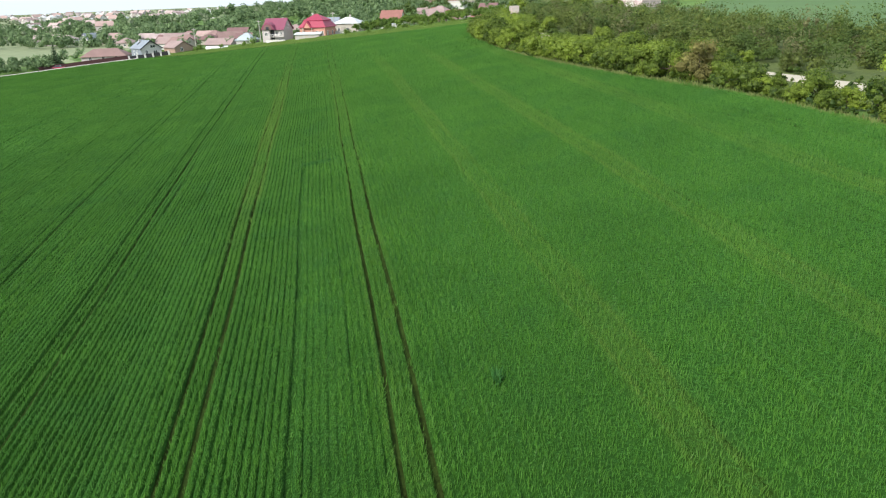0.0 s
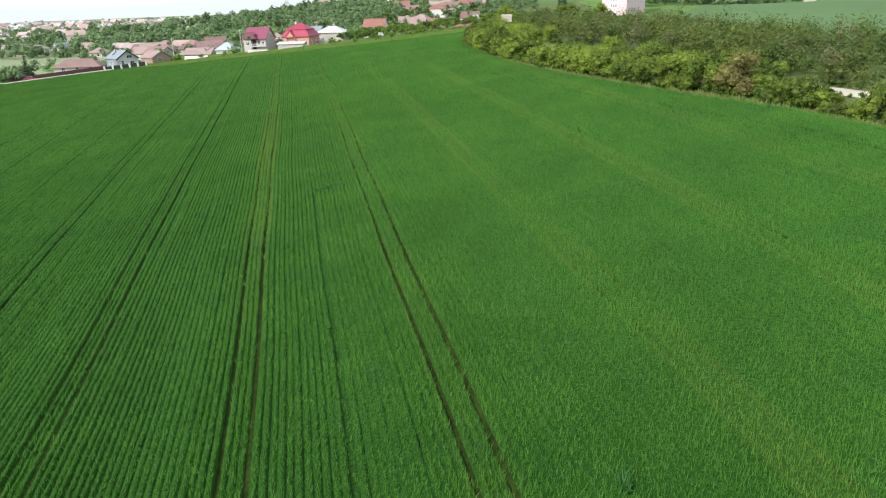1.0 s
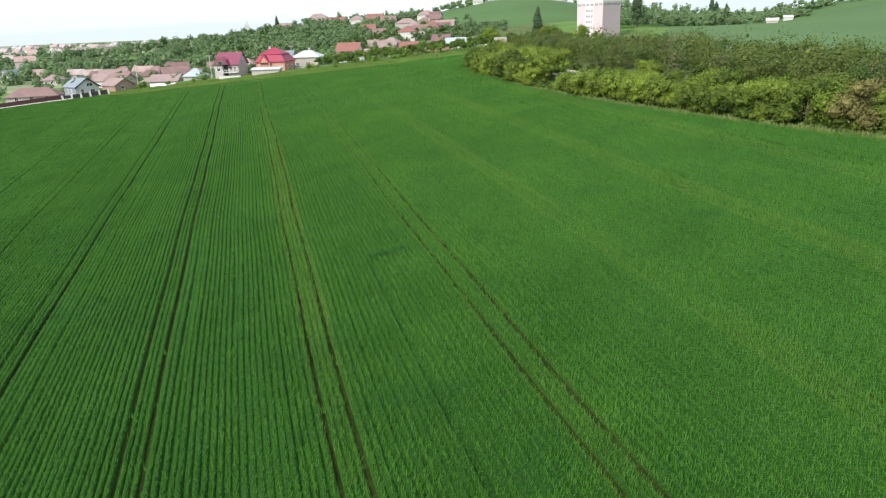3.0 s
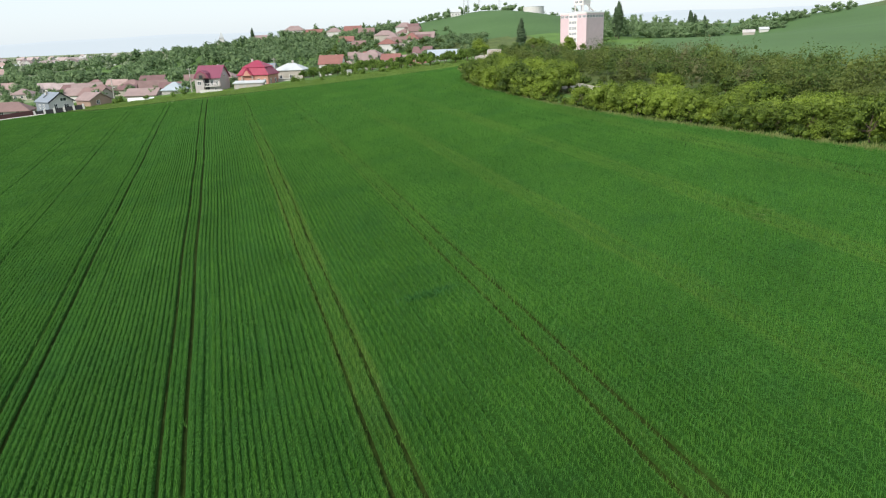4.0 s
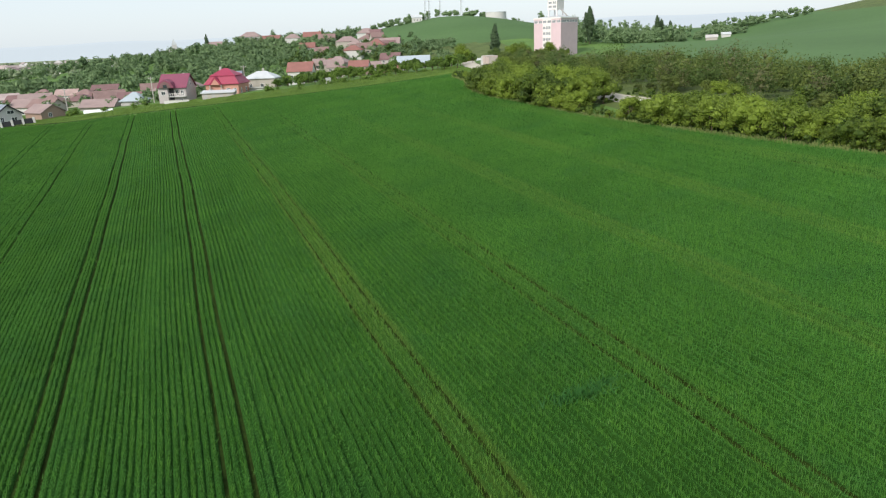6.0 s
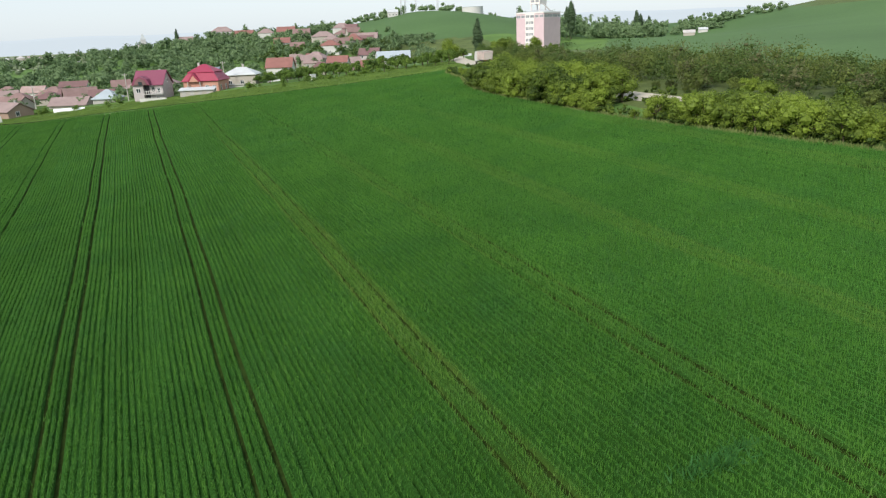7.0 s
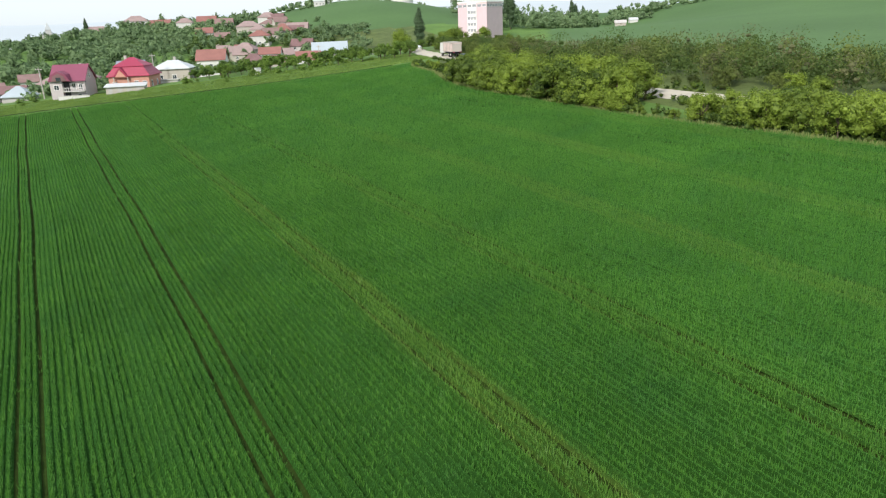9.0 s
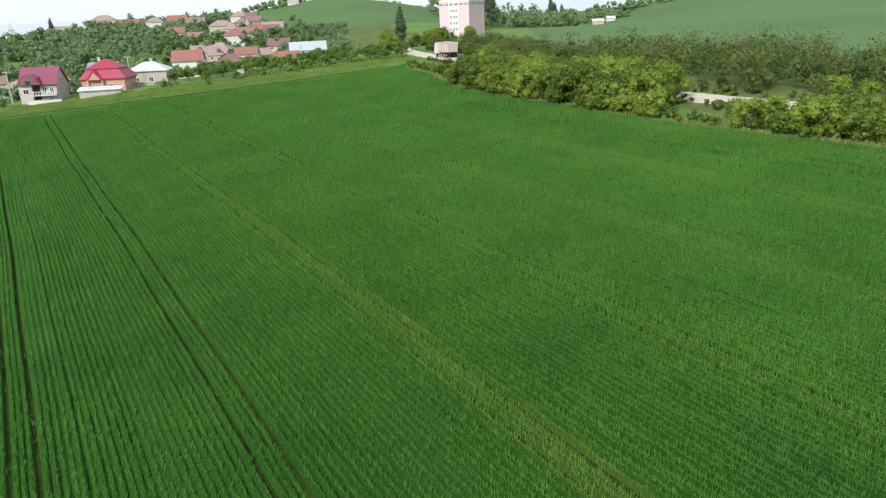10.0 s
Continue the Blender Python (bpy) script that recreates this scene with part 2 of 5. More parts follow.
slot[(cy > 560 - 0.25 * cx) & (cx > 20) & (cy < 1500)] = 2
slot[(cx > 75) & (cy < 1500) & (cx - 0.5 * (cy - 250) > 60)] = 2
slot[(cx > 16) & (cy > 285) & (cy < 560 - 0.25 * cx) & (cx < 105)] = 4
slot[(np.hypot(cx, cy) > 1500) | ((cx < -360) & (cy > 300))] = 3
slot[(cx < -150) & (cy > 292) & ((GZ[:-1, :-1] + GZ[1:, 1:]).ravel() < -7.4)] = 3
slot[(cx > hedge_x(cy) + 6) & (cx < hedge_x(cy) + 58) & (cy < 262) & (cy > -40)] = 4
cz = (GZ[:-1, :-1] + GZ[1:, 1:]).ravel() / 2
slot[(cx > 300) & (cz > 26)] = 4      # rough pasture on the crest
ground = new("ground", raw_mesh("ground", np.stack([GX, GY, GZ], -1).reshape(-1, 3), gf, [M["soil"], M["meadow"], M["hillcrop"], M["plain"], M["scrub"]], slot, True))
tagged(ground, "gently sloping farmland with meadow, crops and a flat valley", "ground", kind="structure")


# ---------------------------------------------------------------- the cereal crop
def track_gap(u):
    """How far u lies from the nearest wheel track of a tramline."""
    off = np.abs((u - TRAM_U + TRAM_STEP / 2) % TRAM_STEP - TRAM_STEP / 2)
    return np.abs(off - 0.69)


def head_gap(x, y):
    """How far a place lies from the wheel tracks of the headland, which follow the hedge."""
    return np.abs(np.abs(x - hedge_x(y) + 6.3 + 0.3 * np.sin(y / 9.0)) - 0.69) + 9 * (y > 178)


def bare(u, y):
    """Single rows that failed to come up: 1 bare, 0 full."""
    a = np.where(np.abs(u + 1.85) < 0.12, 1 - ease(76, 79, y), 0)
    b = np.where(np.abs(u + 12.6) < 0.13, 0.95 * ease(62, 72, y) * (1 - ease(80, 88, y)), 0)
    c = np.where(np.abs(u + 16.16) < 0.13, 0.95 * ease(60, 70, y) * (1 - ease(86, 94, y)), 0)
    return a + b + c


def row_x(u, y):
    return u - ROW_SLOPE * y + 0.1 * np.sin(y / 17.0 + u * 0.05) + 0.05 * np.sin(y / 5.3 + u * 0.11)


def closed(U, Y):
    """How far the wheel tracks have closed up again: 0 open, 1 grown over."""
    return np.clip(0.78 * ease(6, 11, U) + 0.07 * np.sin(Y * 0.23), 0, 1)


def row_list(u0, u1):
    """Rows between and beside the wheel tracks: their place and half width, and which fill a closed track."""
    out = []
    k0, k1 = math.floor((u0 - TRAM_U) / TRAM_STEP) - 1, math.ceil((u1 - TRAM_U) / TRAM_STEP) + 1
    for k in range(k0, k1):
        c = TRAM_U + k * TRAM_STEP
        q, e = 0.36, 0.18
        out += [(c + d, e, 0) for d in (-q, 0.0, q)] + [(c - 0.69, 0.17, 1), (c + 0.69, 0.17, 1)]
        out += [(c + 1.05 + 0.3955 * i + 0.022 * math.sin(57.3 * k + 12.99 * i * i), 0.216, 0) for i in range(23)]
    return np.array(sorted(r for r in out if u0 <= r[0] < u1))


def crop_rows(name, u0, u1, y0, y1, step, hole=None, round_rows=False):
    """Ridged rows of plants. hole: a stretch of (u0, u1, y0, y1) that other rows fill."""
    rng = np.random.default_rng(5)
    rows, ys = row_list(u0, u1), np.arange(y0, y1 + step, step)
    U, Y = np.meshgrid(rows[:, 0], ys, indexing="ij")
    X = row_x(U, Y)
    Z = land(X, Y)
    patchy = np.sin(U * 0.9 + 2 * np.sin(Y * 0.03)) * np.sin(Y * 0.045 + U * 0.3)
    flat = np.clip(ease(-8, 15, U) ** 1.3 + 0.35 * ease(100, 190, Y) + 0.4 * (1 - ease(-60, -34, U)) + 0.6 * ease(0.0, 0.8, patchy), 0, 1)
    weak = (rng.random((len(rows), 1)) ** 3) * 0.2 * (1 - flat)
    grow = (0.315 - 0.05 * flat) + 0.04 * rng.standard_normal(U.shape) + 0.02 * patchy - weak
    side = rows[:, 1][:, None] + 0 * U
    jit = 0.04 * rng.standard_normal(U.shape)
    shut = np.where(rows[:, 2][:, None] > 0.5, closed(U, Y), 1.0)
    shut = shut * (1 - 0.86 * bare(U, Y)) * (1 - 0.62 * (head_gap(X, Y) < 0.25))
    grow = grow * (0.12 + 0.88 * shut)
    foot = (0.035 + 0.025 * ease(-16, -6, U) + 0.175 * flat) * shut
    if round_rows:
        prof = [(-side * 1.02, foot), (-side * (0.68 + 0.1 * jit) + jit * 0.6, foot * 0.3 + grow * 0.62), (jit, grow), (side * 0.68 + jit * 0.6, foot * 0.3 + grow * 0.62), (side * 1.02, foot)]
    else:
        prof = [(-side * 1.02, foot), (jit, grow), (side * 1.02, foot)]
    v = np.stack([np.stack([X + d, Y, land(X + d, Y) + z], -1) for d, z in prof], 2)
    keep = in_crop(X, Y, 0.6) & (shut > 0.08)
    if hole:
        keep &= ~((U >= hole[0]) & (U < hole[1]) & (Y >= hole[2] + step) & (Y < hole[3] - step))
    ok = keep[:, :-1] & keep[:, 1:]
    n = len(prof)
    idx = np.arange(v.shape[0] * v.shape[1] * n).reshape(v.shape[:3])
    quads = []
    for a in range(n - 1):
        q = np.stack([idx[:, :-1, a], idx[:, :-1, a + 1], idx[:, 1:, a + 1], idx[:, 1:, a]], -1)
        quads.append(q[ok])
    f = np.concatenate(quads)
    used, inv = np.unique(f, return_inverse=True)
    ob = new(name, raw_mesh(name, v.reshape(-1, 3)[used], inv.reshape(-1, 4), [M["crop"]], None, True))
    return tagged(ob, "dense green young cereal standing in long drilled rows", "crop", "cereal rows", "stuff")


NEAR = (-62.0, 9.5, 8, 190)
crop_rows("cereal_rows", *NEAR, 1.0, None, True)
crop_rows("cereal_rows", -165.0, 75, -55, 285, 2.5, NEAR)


CLUMP = np.random.default_rng(3).random((256, 256))


def clumps(x, y, cell):
    """Uneven growth from tuft to tuft, 0 to 1."""
    a, b = x / cell, y / cell
    i, j = np.floor(a).astype(int), np.floor(b).astype(int)
    f, g = a - i, b - j
    c = CLUMP
    return (c[i % 256, j % 256] * (1 - f) + c[(i + 1) % 256, j % 256] * f) * (1 - g) + (c[i % 256, (j + 1) % 256] * (1 - f) + c[(i + 1) % 256, (j + 1) % 256] * f) * g


def crop_blades(name, count, u0, u1, y0, y1, power, size, seed, fade=False):
    """Upright leaves over the rows."""
    rng = np.random.default_rng(seed)
    rows = row_list(u0, u1)
    u = rows[rng.integers(0, len(rows), count), 0]
    full = 0.5 + 0.5 * np.sin(u * 4375.3)      # some rows stand thicker than others
    y = y0 + (y1 - y0) * rng.random(count) ** power
    u = u + rng.normal(0, 1, count) * (0.044 + 0.014 * ease(-16, -8, u) + 0.03 * ease(-8, 8, u)) + (rng.random(count) - 0.5) * 0.5 * ease(2, 14, u)
    x = row_x(u, y)
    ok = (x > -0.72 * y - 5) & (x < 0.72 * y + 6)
    tuft = 0.6 * clumps(x, y, 0.35) + 0.4 * clumps(x + 40, y, 1.1)
    ok &= in_crop(x, y, 0.5) & ((track_gap(u) > 0.15 + 0.09 * (1 - ease(-42, -32, u)) - 0.08 * ease(45, 75, y) * ease(-12, -9, u)) | (rng.random(count) < closed(u, y) ** 2) | ((tuft > 0.74) & (track_gap(u) > 0.05))) & (rng.random(count) > 0.88 * bare(u, y)) & ((head_gap(x, y) > 0.2) | (rng.random(count) < 0.35))
    ok &= rng.random(count) < (0.6 + 0.45 * tuft + 0.32 * full) * (1 - 0.08 * ease(0, 12, u))
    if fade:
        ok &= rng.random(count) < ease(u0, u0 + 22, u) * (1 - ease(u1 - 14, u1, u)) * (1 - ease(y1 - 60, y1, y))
    u, x, y, tuft, n = u[ok], x[ok], y[ok], tuft[ok], int(ok.sum())
    z = land(x, y) + 0.14
    a, w = rng.random(n) * 2 * np.pi, rng.uniform(0.013, 0.028, n) * (1 + size * np.maximum(y - 80, 0) / 100)
    h = rng.uniform(0.3, 0.5, n) + 0.08 * (tuft - 0.3)
    h *= 1 + 0.25 * ease(80, 190, y)
    h *= 0.76 + 0.08 * ease(-16, -8, u) + 0.08 * ease(-3, 8, u)      # shorter where the rows stand apart
    lx, ly = rng.normal(0.03, 0.085, n), rng.normal(0.02, 0.085, n)
    p = np.stack([x, y, z], -1)
    d = np.stack([np.cos(a) * w, np.sin(a) * w, np.zeros(n)], -1)
    v = np.stack([p - d, p + d, p + np.stack([lx, ly, h], -1)], 1).reshape(-1, 3)
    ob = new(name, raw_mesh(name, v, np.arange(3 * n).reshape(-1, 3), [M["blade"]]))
    return tagged(ob, "fine upright green leaves of young cereal", "crop", "cereal leaves", "stuff")


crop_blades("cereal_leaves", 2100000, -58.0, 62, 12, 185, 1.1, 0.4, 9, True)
crop_blades("cereal_leaves", 1150000, -150.0, 62, 20, 276, 0.62, 1.2, 10)
crop_blades("cereal_leaves", 500000, -150.0, -36, 80, 276, 0.8, 1.6, 11)


def lush_patch(x0, y0, rx, ry, count, seed, tall):
    """A spot of rank, darker growth, or of laid stems."""
    rng = np.random.default_rng(seed)
    x, y = x0 + rng.normal(0, rx, count), y0 + rng.normal(0, ry, count)
    p = np.stack([x, y, land(x, y) + 0.25], -1)
    a, w = rng.random(count) * 6.28, rng.uniform(0.03, 0.07, count)
    d = np.stack([np.cos(a) * w, np.sin(a) * w, 0 * w], -1)
    tip = np.stack([rng.normal(0, 0.22, count), rng.normal(0, 0.22, count), rng.uniform(0.2, 0.45, count) * tall], -1)
    v = np.stack([p - d, p + d, p + tip], 1).reshape(-1, 3)
    ob = new("rank_growth", raw_mesh("rank_growth", v, np.arange(3 * count).reshape(-1, 3), [M["rank"]]))
    tagged(ob, "spot of ranker blue-green cereal in the field", "crop", "rank spots", "stuff")


lush_patch(-14.5, 78.0, 1.0, 0.28, 340, 1, 0.9)
lush_patch(-13.2, 78.5, 0.6, 0.2, 90, 2, 0.8)
lush_patch(2.7, 30.2, 0.12, 0.25, 60, 4, 1.2)


def laid_stems(x0, y0, r, a0, a1, count, seed):
    """An arc of pressed, paler stems."""
    rng = np.random.default_rng(seed)
    a = np.radians(rng.uniform(a0, a1, count))
    q = r + rng.normal(0, 0.09, count) + rng.choice([0.0, 0.75], count)
    x, y = x0 + q * np.cos(a), y0 + 1.6 * q * np.sin(a)
    p = np.stack([x, y, land(x, y) + 0.34], -1)
    d = np.stack([np.cos(a), np.sin(a), 0 * a], -1) * 0.05
    tip = np.stack([-np.sin(a), np.cos(a), 0.25 + 0 * a], -1) * rng.uniform(0.3, 0.55, (count, 1))
    v = np.stack([p - d, p + d, p + tip], 1).reshape(-1, 3)
    ob = new("laid_stems", raw_mesh("laid_stems", v, np.arange(3 * count).reshape(-1, 3), [M["straw"]]))
    tagged(ob, "arc of pressed pale green stems in the crop", "crop", "laid spots", "stuff")


laid_stems(11.6, 80.5, 1.3, 120, 235, 130, 6)
laid_stems(13.2, 82.0, 1.5, 130, 230, 90, 7)


# ---------------------------------------------------------------- far hills, a plain backdrop
def far_hills():
    m = bpy.data.materials.new("far_hills")
    m.use_nodes = True
    b = m.node_tree.nodes["Principled BSDF"]
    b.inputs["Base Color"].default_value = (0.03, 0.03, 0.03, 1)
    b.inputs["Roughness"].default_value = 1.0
    # Distance haze is put into this pale blue glow.
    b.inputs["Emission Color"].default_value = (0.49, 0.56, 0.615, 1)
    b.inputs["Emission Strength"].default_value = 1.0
    a = np.radians(np.arange(-60, 76, 0.5))     # clockwise from +y
    k = np.degrees(a)
    h = 46 + 6 * np.sin(k * 0.11 + 1.0) + 4 * np.sin(k * 0.31) + 1.5 * np.sin(k * 0.83) + 16 * np.exp(-(((k - 36) / 9) ** 2)) + 10 * np.exp(-(((k - 20) / 8) ** 2))
    r = 2750 + 60 * np.sin(k * 0.2)
    lo = np.stack([np.sin(a) * r, np.cos(a) * r, np.full(len(a), -30.0)], -1)
    mid = np.stack([np.sin(a) * (r + 60), np.cos(a) * (r + 60), h * 0.8], -1)
    hi = np.stack([np.sin(a) * (r + 160), np.cos(a) * (r + 160), h], -1)
    v = np.stack([lo, mid, hi], 1)
    i = np.arange(v.shape[0] * 3).reshape(-1, 3)
    f = np.stack([i[:-1, :-1], i[1:, :-1], i[1:, 1:], i[:-1, 1:]], -1).reshape(-1, 4)
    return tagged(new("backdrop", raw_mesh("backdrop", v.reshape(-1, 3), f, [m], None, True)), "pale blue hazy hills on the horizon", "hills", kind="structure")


far_hills()


# ---------------------------------------------------------------- builders
def part(name, bm, material, parent, label="", m=None):
    """One mesh under a thing or part."""
    me = bpy.data.meshes.new(name)
    bm.to_mesh(me)
    bm.free()
    me.materials.append(material)
    ob = new(name, me)
    ob.parent = parent
    if m is not None:
        ob.matrix_basis = m
    if label:
        ob["label"] = label
    return ob


def box(x0, x1, y0, y1, z0, z1, bm=None, bevel=0.0):
    bm = bm or bmesh.new()
    v = [bm.verts.new(p) for p in ((x0, y0, z0), (x1, y0, z0), (x1, y1, z0), (x0, y1, z0), (x0, y0, z1), (x1, y0, z1), (x1, y1, z1), (x0, y1, z1))]
    for f in ((3, 2, 1, 0), (4, 5, 6, 7), (0, 1, 5, 4), (1, 2, 6, 5), (2, 3, 7, 6), (3, 0, 4, 7)):
        bm.faces.new([v[i] for i in f])
    if bevel:
        bmesh.ops.bevel(bm, geom=bm.edges[:], offset=bevel, segments=1, affect="EDGES")
    return bm


def hull(points, bm=None):
    bm = bm or bmesh.new()
    vs = [bm.verts.new(p) for p in points]
    got = bmesh.ops.convex_hull(bm, input=vs)
    bmesh.ops.delete(bm, geom=[g for g in got["geom_interior"] if isinstance(g, bmesh.types.BMVert)], context="VERTS")
    return bm


def tube(points, radii, sides=7, bm=None):
    bm = bm or bmesh.new()
    rings = []
    for i, (p, r) in enumerate(zip(points, radii)):
        p = Vector(p)
        d = (Vector(points[min(i + 1, len(points) - 1)]) - Vector(points[max(i - 1, 0)])).normalized()
        q = d.to_track_quat("Z", "Y")
        rings.append([bm.verts.new(p + q @ Vector((math.cos(k * 2 * math.pi / sides) * r, math.sin(k * 2 * math.pi / sides) * r, 0))) for k in range(sides)])
    for a, b in zip(rings, rings[1:]):
        for k in range(sides):
            bm.faces.new((a[k], a[(k + 1) % sides], b[(k + 1) % sides], b[k]))
    bm.faces.new(rings[0][::-1])
    bm.faces.new(rings[-1])
    return bm


def leaf_cloud(rng, lobes, count, size, core=0.6):
    """Leaf quads over a set of lobes (x, y, z, rx, rz), with dark lumpy cores inside."""
    lob = np.array(lobes, float)
    k = rng.choice(len(lob), count, p=(lob[:, 3] ** 2) / (lob[:, 3] ** 2).sum())
    d = rng.standard_normal((count, 3))
    d /= np.linalg.norm(d, axis=1)[:, None]
    d[:, 2] = np.where(d[:, 2] < -0.55, -d[:, 2], d[:, 2])
    r = rng.uniform(0.62, 1.17, count)[:, None]
    c = lob[k, :3] + d * np.stack([lob[k, 3], lob[k, 3], lob[k, 4]], -1) * r
    nrm = d + rng.normal(0, 0.55, (count, 3))
    nrm /= np.linalg.norm(nrm, axis=1)[:, None]
    t = np.cross(nrm, rng.standard_normal((count, 3)))
    t /= np.linalg.norm(t, axis=1)[:, None]
    b = np.cross(nrm, t)
    s = size * rng.uniform(0.6, 1.4, count)[:, None]
    v = np.stack([c - t * s, c - b * s * 0.55, c + t * s, c + b * s * 0.55], 1).reshape(-1, 3)
    f = np.arange(4 * count).reshape(-1, 4)
    # cores: rough rounded lumps of quads
    ring = np.array([[math.cos(a) * e, math.sin(a) * e, h] for h, e in ((-0.85, 0.5), (0.0, 1.0), (0.85, 0.5)) for a in np.linspace(0, 2 * np.pi, 6, endpoint=False)])
    rf = [(6 * i + j, 6 * i + (j + 1) % 6, 6 * i + 6 + (j + 1) % 6, 6 * i + 6 + j) for i in range(2) for j in range(6)]
    rf += [(12, 13, 14, 15), (12, 15, 16, 17)]
    vs, fs, base = [v], [f], len(v)
    for x, y, z, rx, rz in lob:
        w = ring * rng.uniform(0.8, 1.1, (18, 1)) * np.array([rx, rx, rz]) * core + (x, y, z)
        vs.append(w)
        fs.append(np.array(rf) + base)
        base += 18
    return np.concatenate(vs), np.concatenate(fs)


def plant(name, seed, h, r, lobes, leaves, size, leaf, label, category, trunk=0.25, low=0.12):
    """A shrub or tree: a trunk with limbs, and a crown of leaves with an uneven outline."""
    rng = np.random.default_rng(seed)
    thing = new(name)
    lob = []
    for i in range(lobes):
        a, q = rng.random() * 2 * np.pi, rng.random() ** 0.6
        zz = low + (1 - low) * rng.uniform(0.2 if low > 0.08 else 0.1, 0.85)
        wide = math.sin(math.pi * min(0.98, (zz - low * 0.5) * 0.85 + 0.15)) ** 0.6
        rr = r * rng.uniform(0.24, 0.44)
        lob.append((math.cos(a) * q * r * 0.78 * wide, math.sin(a) * q * r * 0.78 * wide, min(zz * h, h - rr * 0.8), rr, rr * rng.uniform(0.75, 1.0)))
    bm = tube([(0, 0, -0.3), (0.05 * r, 0, h * 0.3), (0, 0.05 * r, h * 0.72)], [0.05 * h * trunk * 4, 0.035 * h * trunk * 4, 0.012 * h])
    for x, y, z, rr, _ in lob[:5]:
        tube([(0, 0, h * 0.22), (x * 0.5, y * 0.5, (z + h * 0.22) / 2 + 0.1), (x, y, z)], [0.02 * h, 0.014 * h, 0.006 * h], 5, bm)
    part("trunk", bm, M["bark"], thing)
    v, f = leaf_cloud(rng, lob, leaves, size)
    crown = new("crown", raw_mesh("crown", v, f, [leaf]))
    crown.parent = thing
    return tagged(thing, label, category)


def put(ob, x, y, rz=0.0, s=1.0, sink=0.0, sz=None):
    m = pose(x, y, zat(x, y) - sink, 0, 0, rz) @ Matrix.Diagonal((s, s, sz or s, 1))
    return copy_thing(ob, m)


def place(ob, x, y, rz=0.0, s=1.0, z=None):
    ob.matrix_basis = pose(x, y, zat(x, y) if z is None else z, 0, 0, rz) @ Matrix.Diagonal((s, s, s, 1))
    return ob


# ---------------------------------------------------------------- buildings
def paint(name, c, rough=0.8, vary=0.08, bump=0.05, **k):
    return mat(name, c, rough, vary, 0.4, 9.0, bump, **k)


P = {
    "white": paint("white_render", (0.57, 0.555, 0.54)), "cream": paint("cream_render", (0.42, 0.38, 0.34)), "pinkwall": paint("pink_render", (0.45, 0.405, 0.405)),
    "orange": paint("orange_render", (0.5, 0.26, 0.2)), "grey": paint("grey_render", (0.42, 0.40, 0.39)), "brownwall": paint("brown_render", (0.34, 0.24, 0.19)),
    "maroon": paint("maroon_sheet", (0.215, 0.06, 0.1), 0.5), "red": paint("red_sheet", (0.30, 0.036, 0.075), 0.45), "terracotta": paint("terracotta_tile", (0.25, 0.115, 0.1), 0.8, 0.2, 0.3),
    "oldtile": paint("old_tile", (0.23, 0.15, 0.14), 0.9, 0.25, 0.3), "brownroof": paint("brown_tile", (0.18, 0.105, 0.105), 0.8, 0.2, 0.3), "slate": paint("grey_sheet", (0.22, 0.25, 0.29), 0.5, 0.1),
    "whitesheet": paint("pale_sheet", (0.5, 0.52, 0.53), 0.45, 0.12), "bluesheet": paint("blue_grey_sheet", (0.36, 0.41, 0.45), 0.45, 0.1), "beigetile": paint("beige_tile", (0.29, 0.215, 0.205), 0.9, 0.2, 0.3),
    # roofs of the valley and town, their colours paled to carry distance haze
    "hazetile": paint("haze_pale_tile", (0.40, 0.32, 0.31), 0.9, 0.25, 0.4), "palegrey": paint("haze_grey_sheet", (0.47, 0.44, 0.43), 0.7, 0.2, 0.3), "hazeredtile": paint("haze_red_tile", (0.36, 0.26, 0.24), 0.9, 0.25, 0.4),
    "dark": paint("dark_metal", (0.03, 0.03, 0.035), 0.5), "glass": paint("window_glass", (0.035, 0.045, 0.055), 0.08, 0.2, 0.0, spec=0.6), "frame": paint("window_frame", (0.75, 0.74, 0.72), 0.5),
    "concrete": paint("concrete", (0.42, 0.40, 0.37), 0.9, 0.2), "silo": paint("pink_silo", (0.62, 0.47, 0.50), 0.85, 0.08), "paleglass": paint("pale_glass", (0.26, 0.27, 0.29), 0.25, 0.2, 0.0), "silo_white": paint("silo_white", (0.76, 0.70, 0.68), 0.85, 0.08),
    "redfence": paint("dark_red_fence", (0.05, 0.018, 0.02), 0.6), "wood": paint("wood", (0.23, 0.15, 0.09), 0.85, 0.3, 0.2), "film": paint("white_film", (0.78, 0.79, 0.78), 0.35, 0.05),
    "tyre": paint("rubber", (0.02, 0.02, 0.02), 0.9), "truckred": paint("dusty_red", (0.6, 0.47, 0.45), 0.6, 0.2), "blue": paint("dark_blue_paint", (0.05, 0.07, 0.14), 0.35),
}


def window(parent, x, z, w, h, face, depth):
    """A framed window, set 6 cm proud. face: 0 front, 1 right, 2 back, 3 left; x runs along that wall."""
    bm = bmesh.new()
    t = 0.1
    for a in ((-w / 2 - t, -w / 2, z, z + h), (w / 2, w / 2 + t, z, z + h), (-w / 2 - t, w / 2 + t, z + h, z + h + t), (-w / 2 - t, w / 2 + t, z - t, z), (-0.04, 0.04, z, z + h)):
        box(a[0], a[1], -0.06, 0.05, a[2], a[3], bm)
    m = pose(0, 0, 0, 0, 0, 90 * face) @ pose(x, -depth, 0)
    ob = part("window", bm, P["frame"], parent, m=m)
    part("pane", box(-w / 2, w / 2, -0.02, 0.03, z, z + h), P["glass"], ob)
    return ob


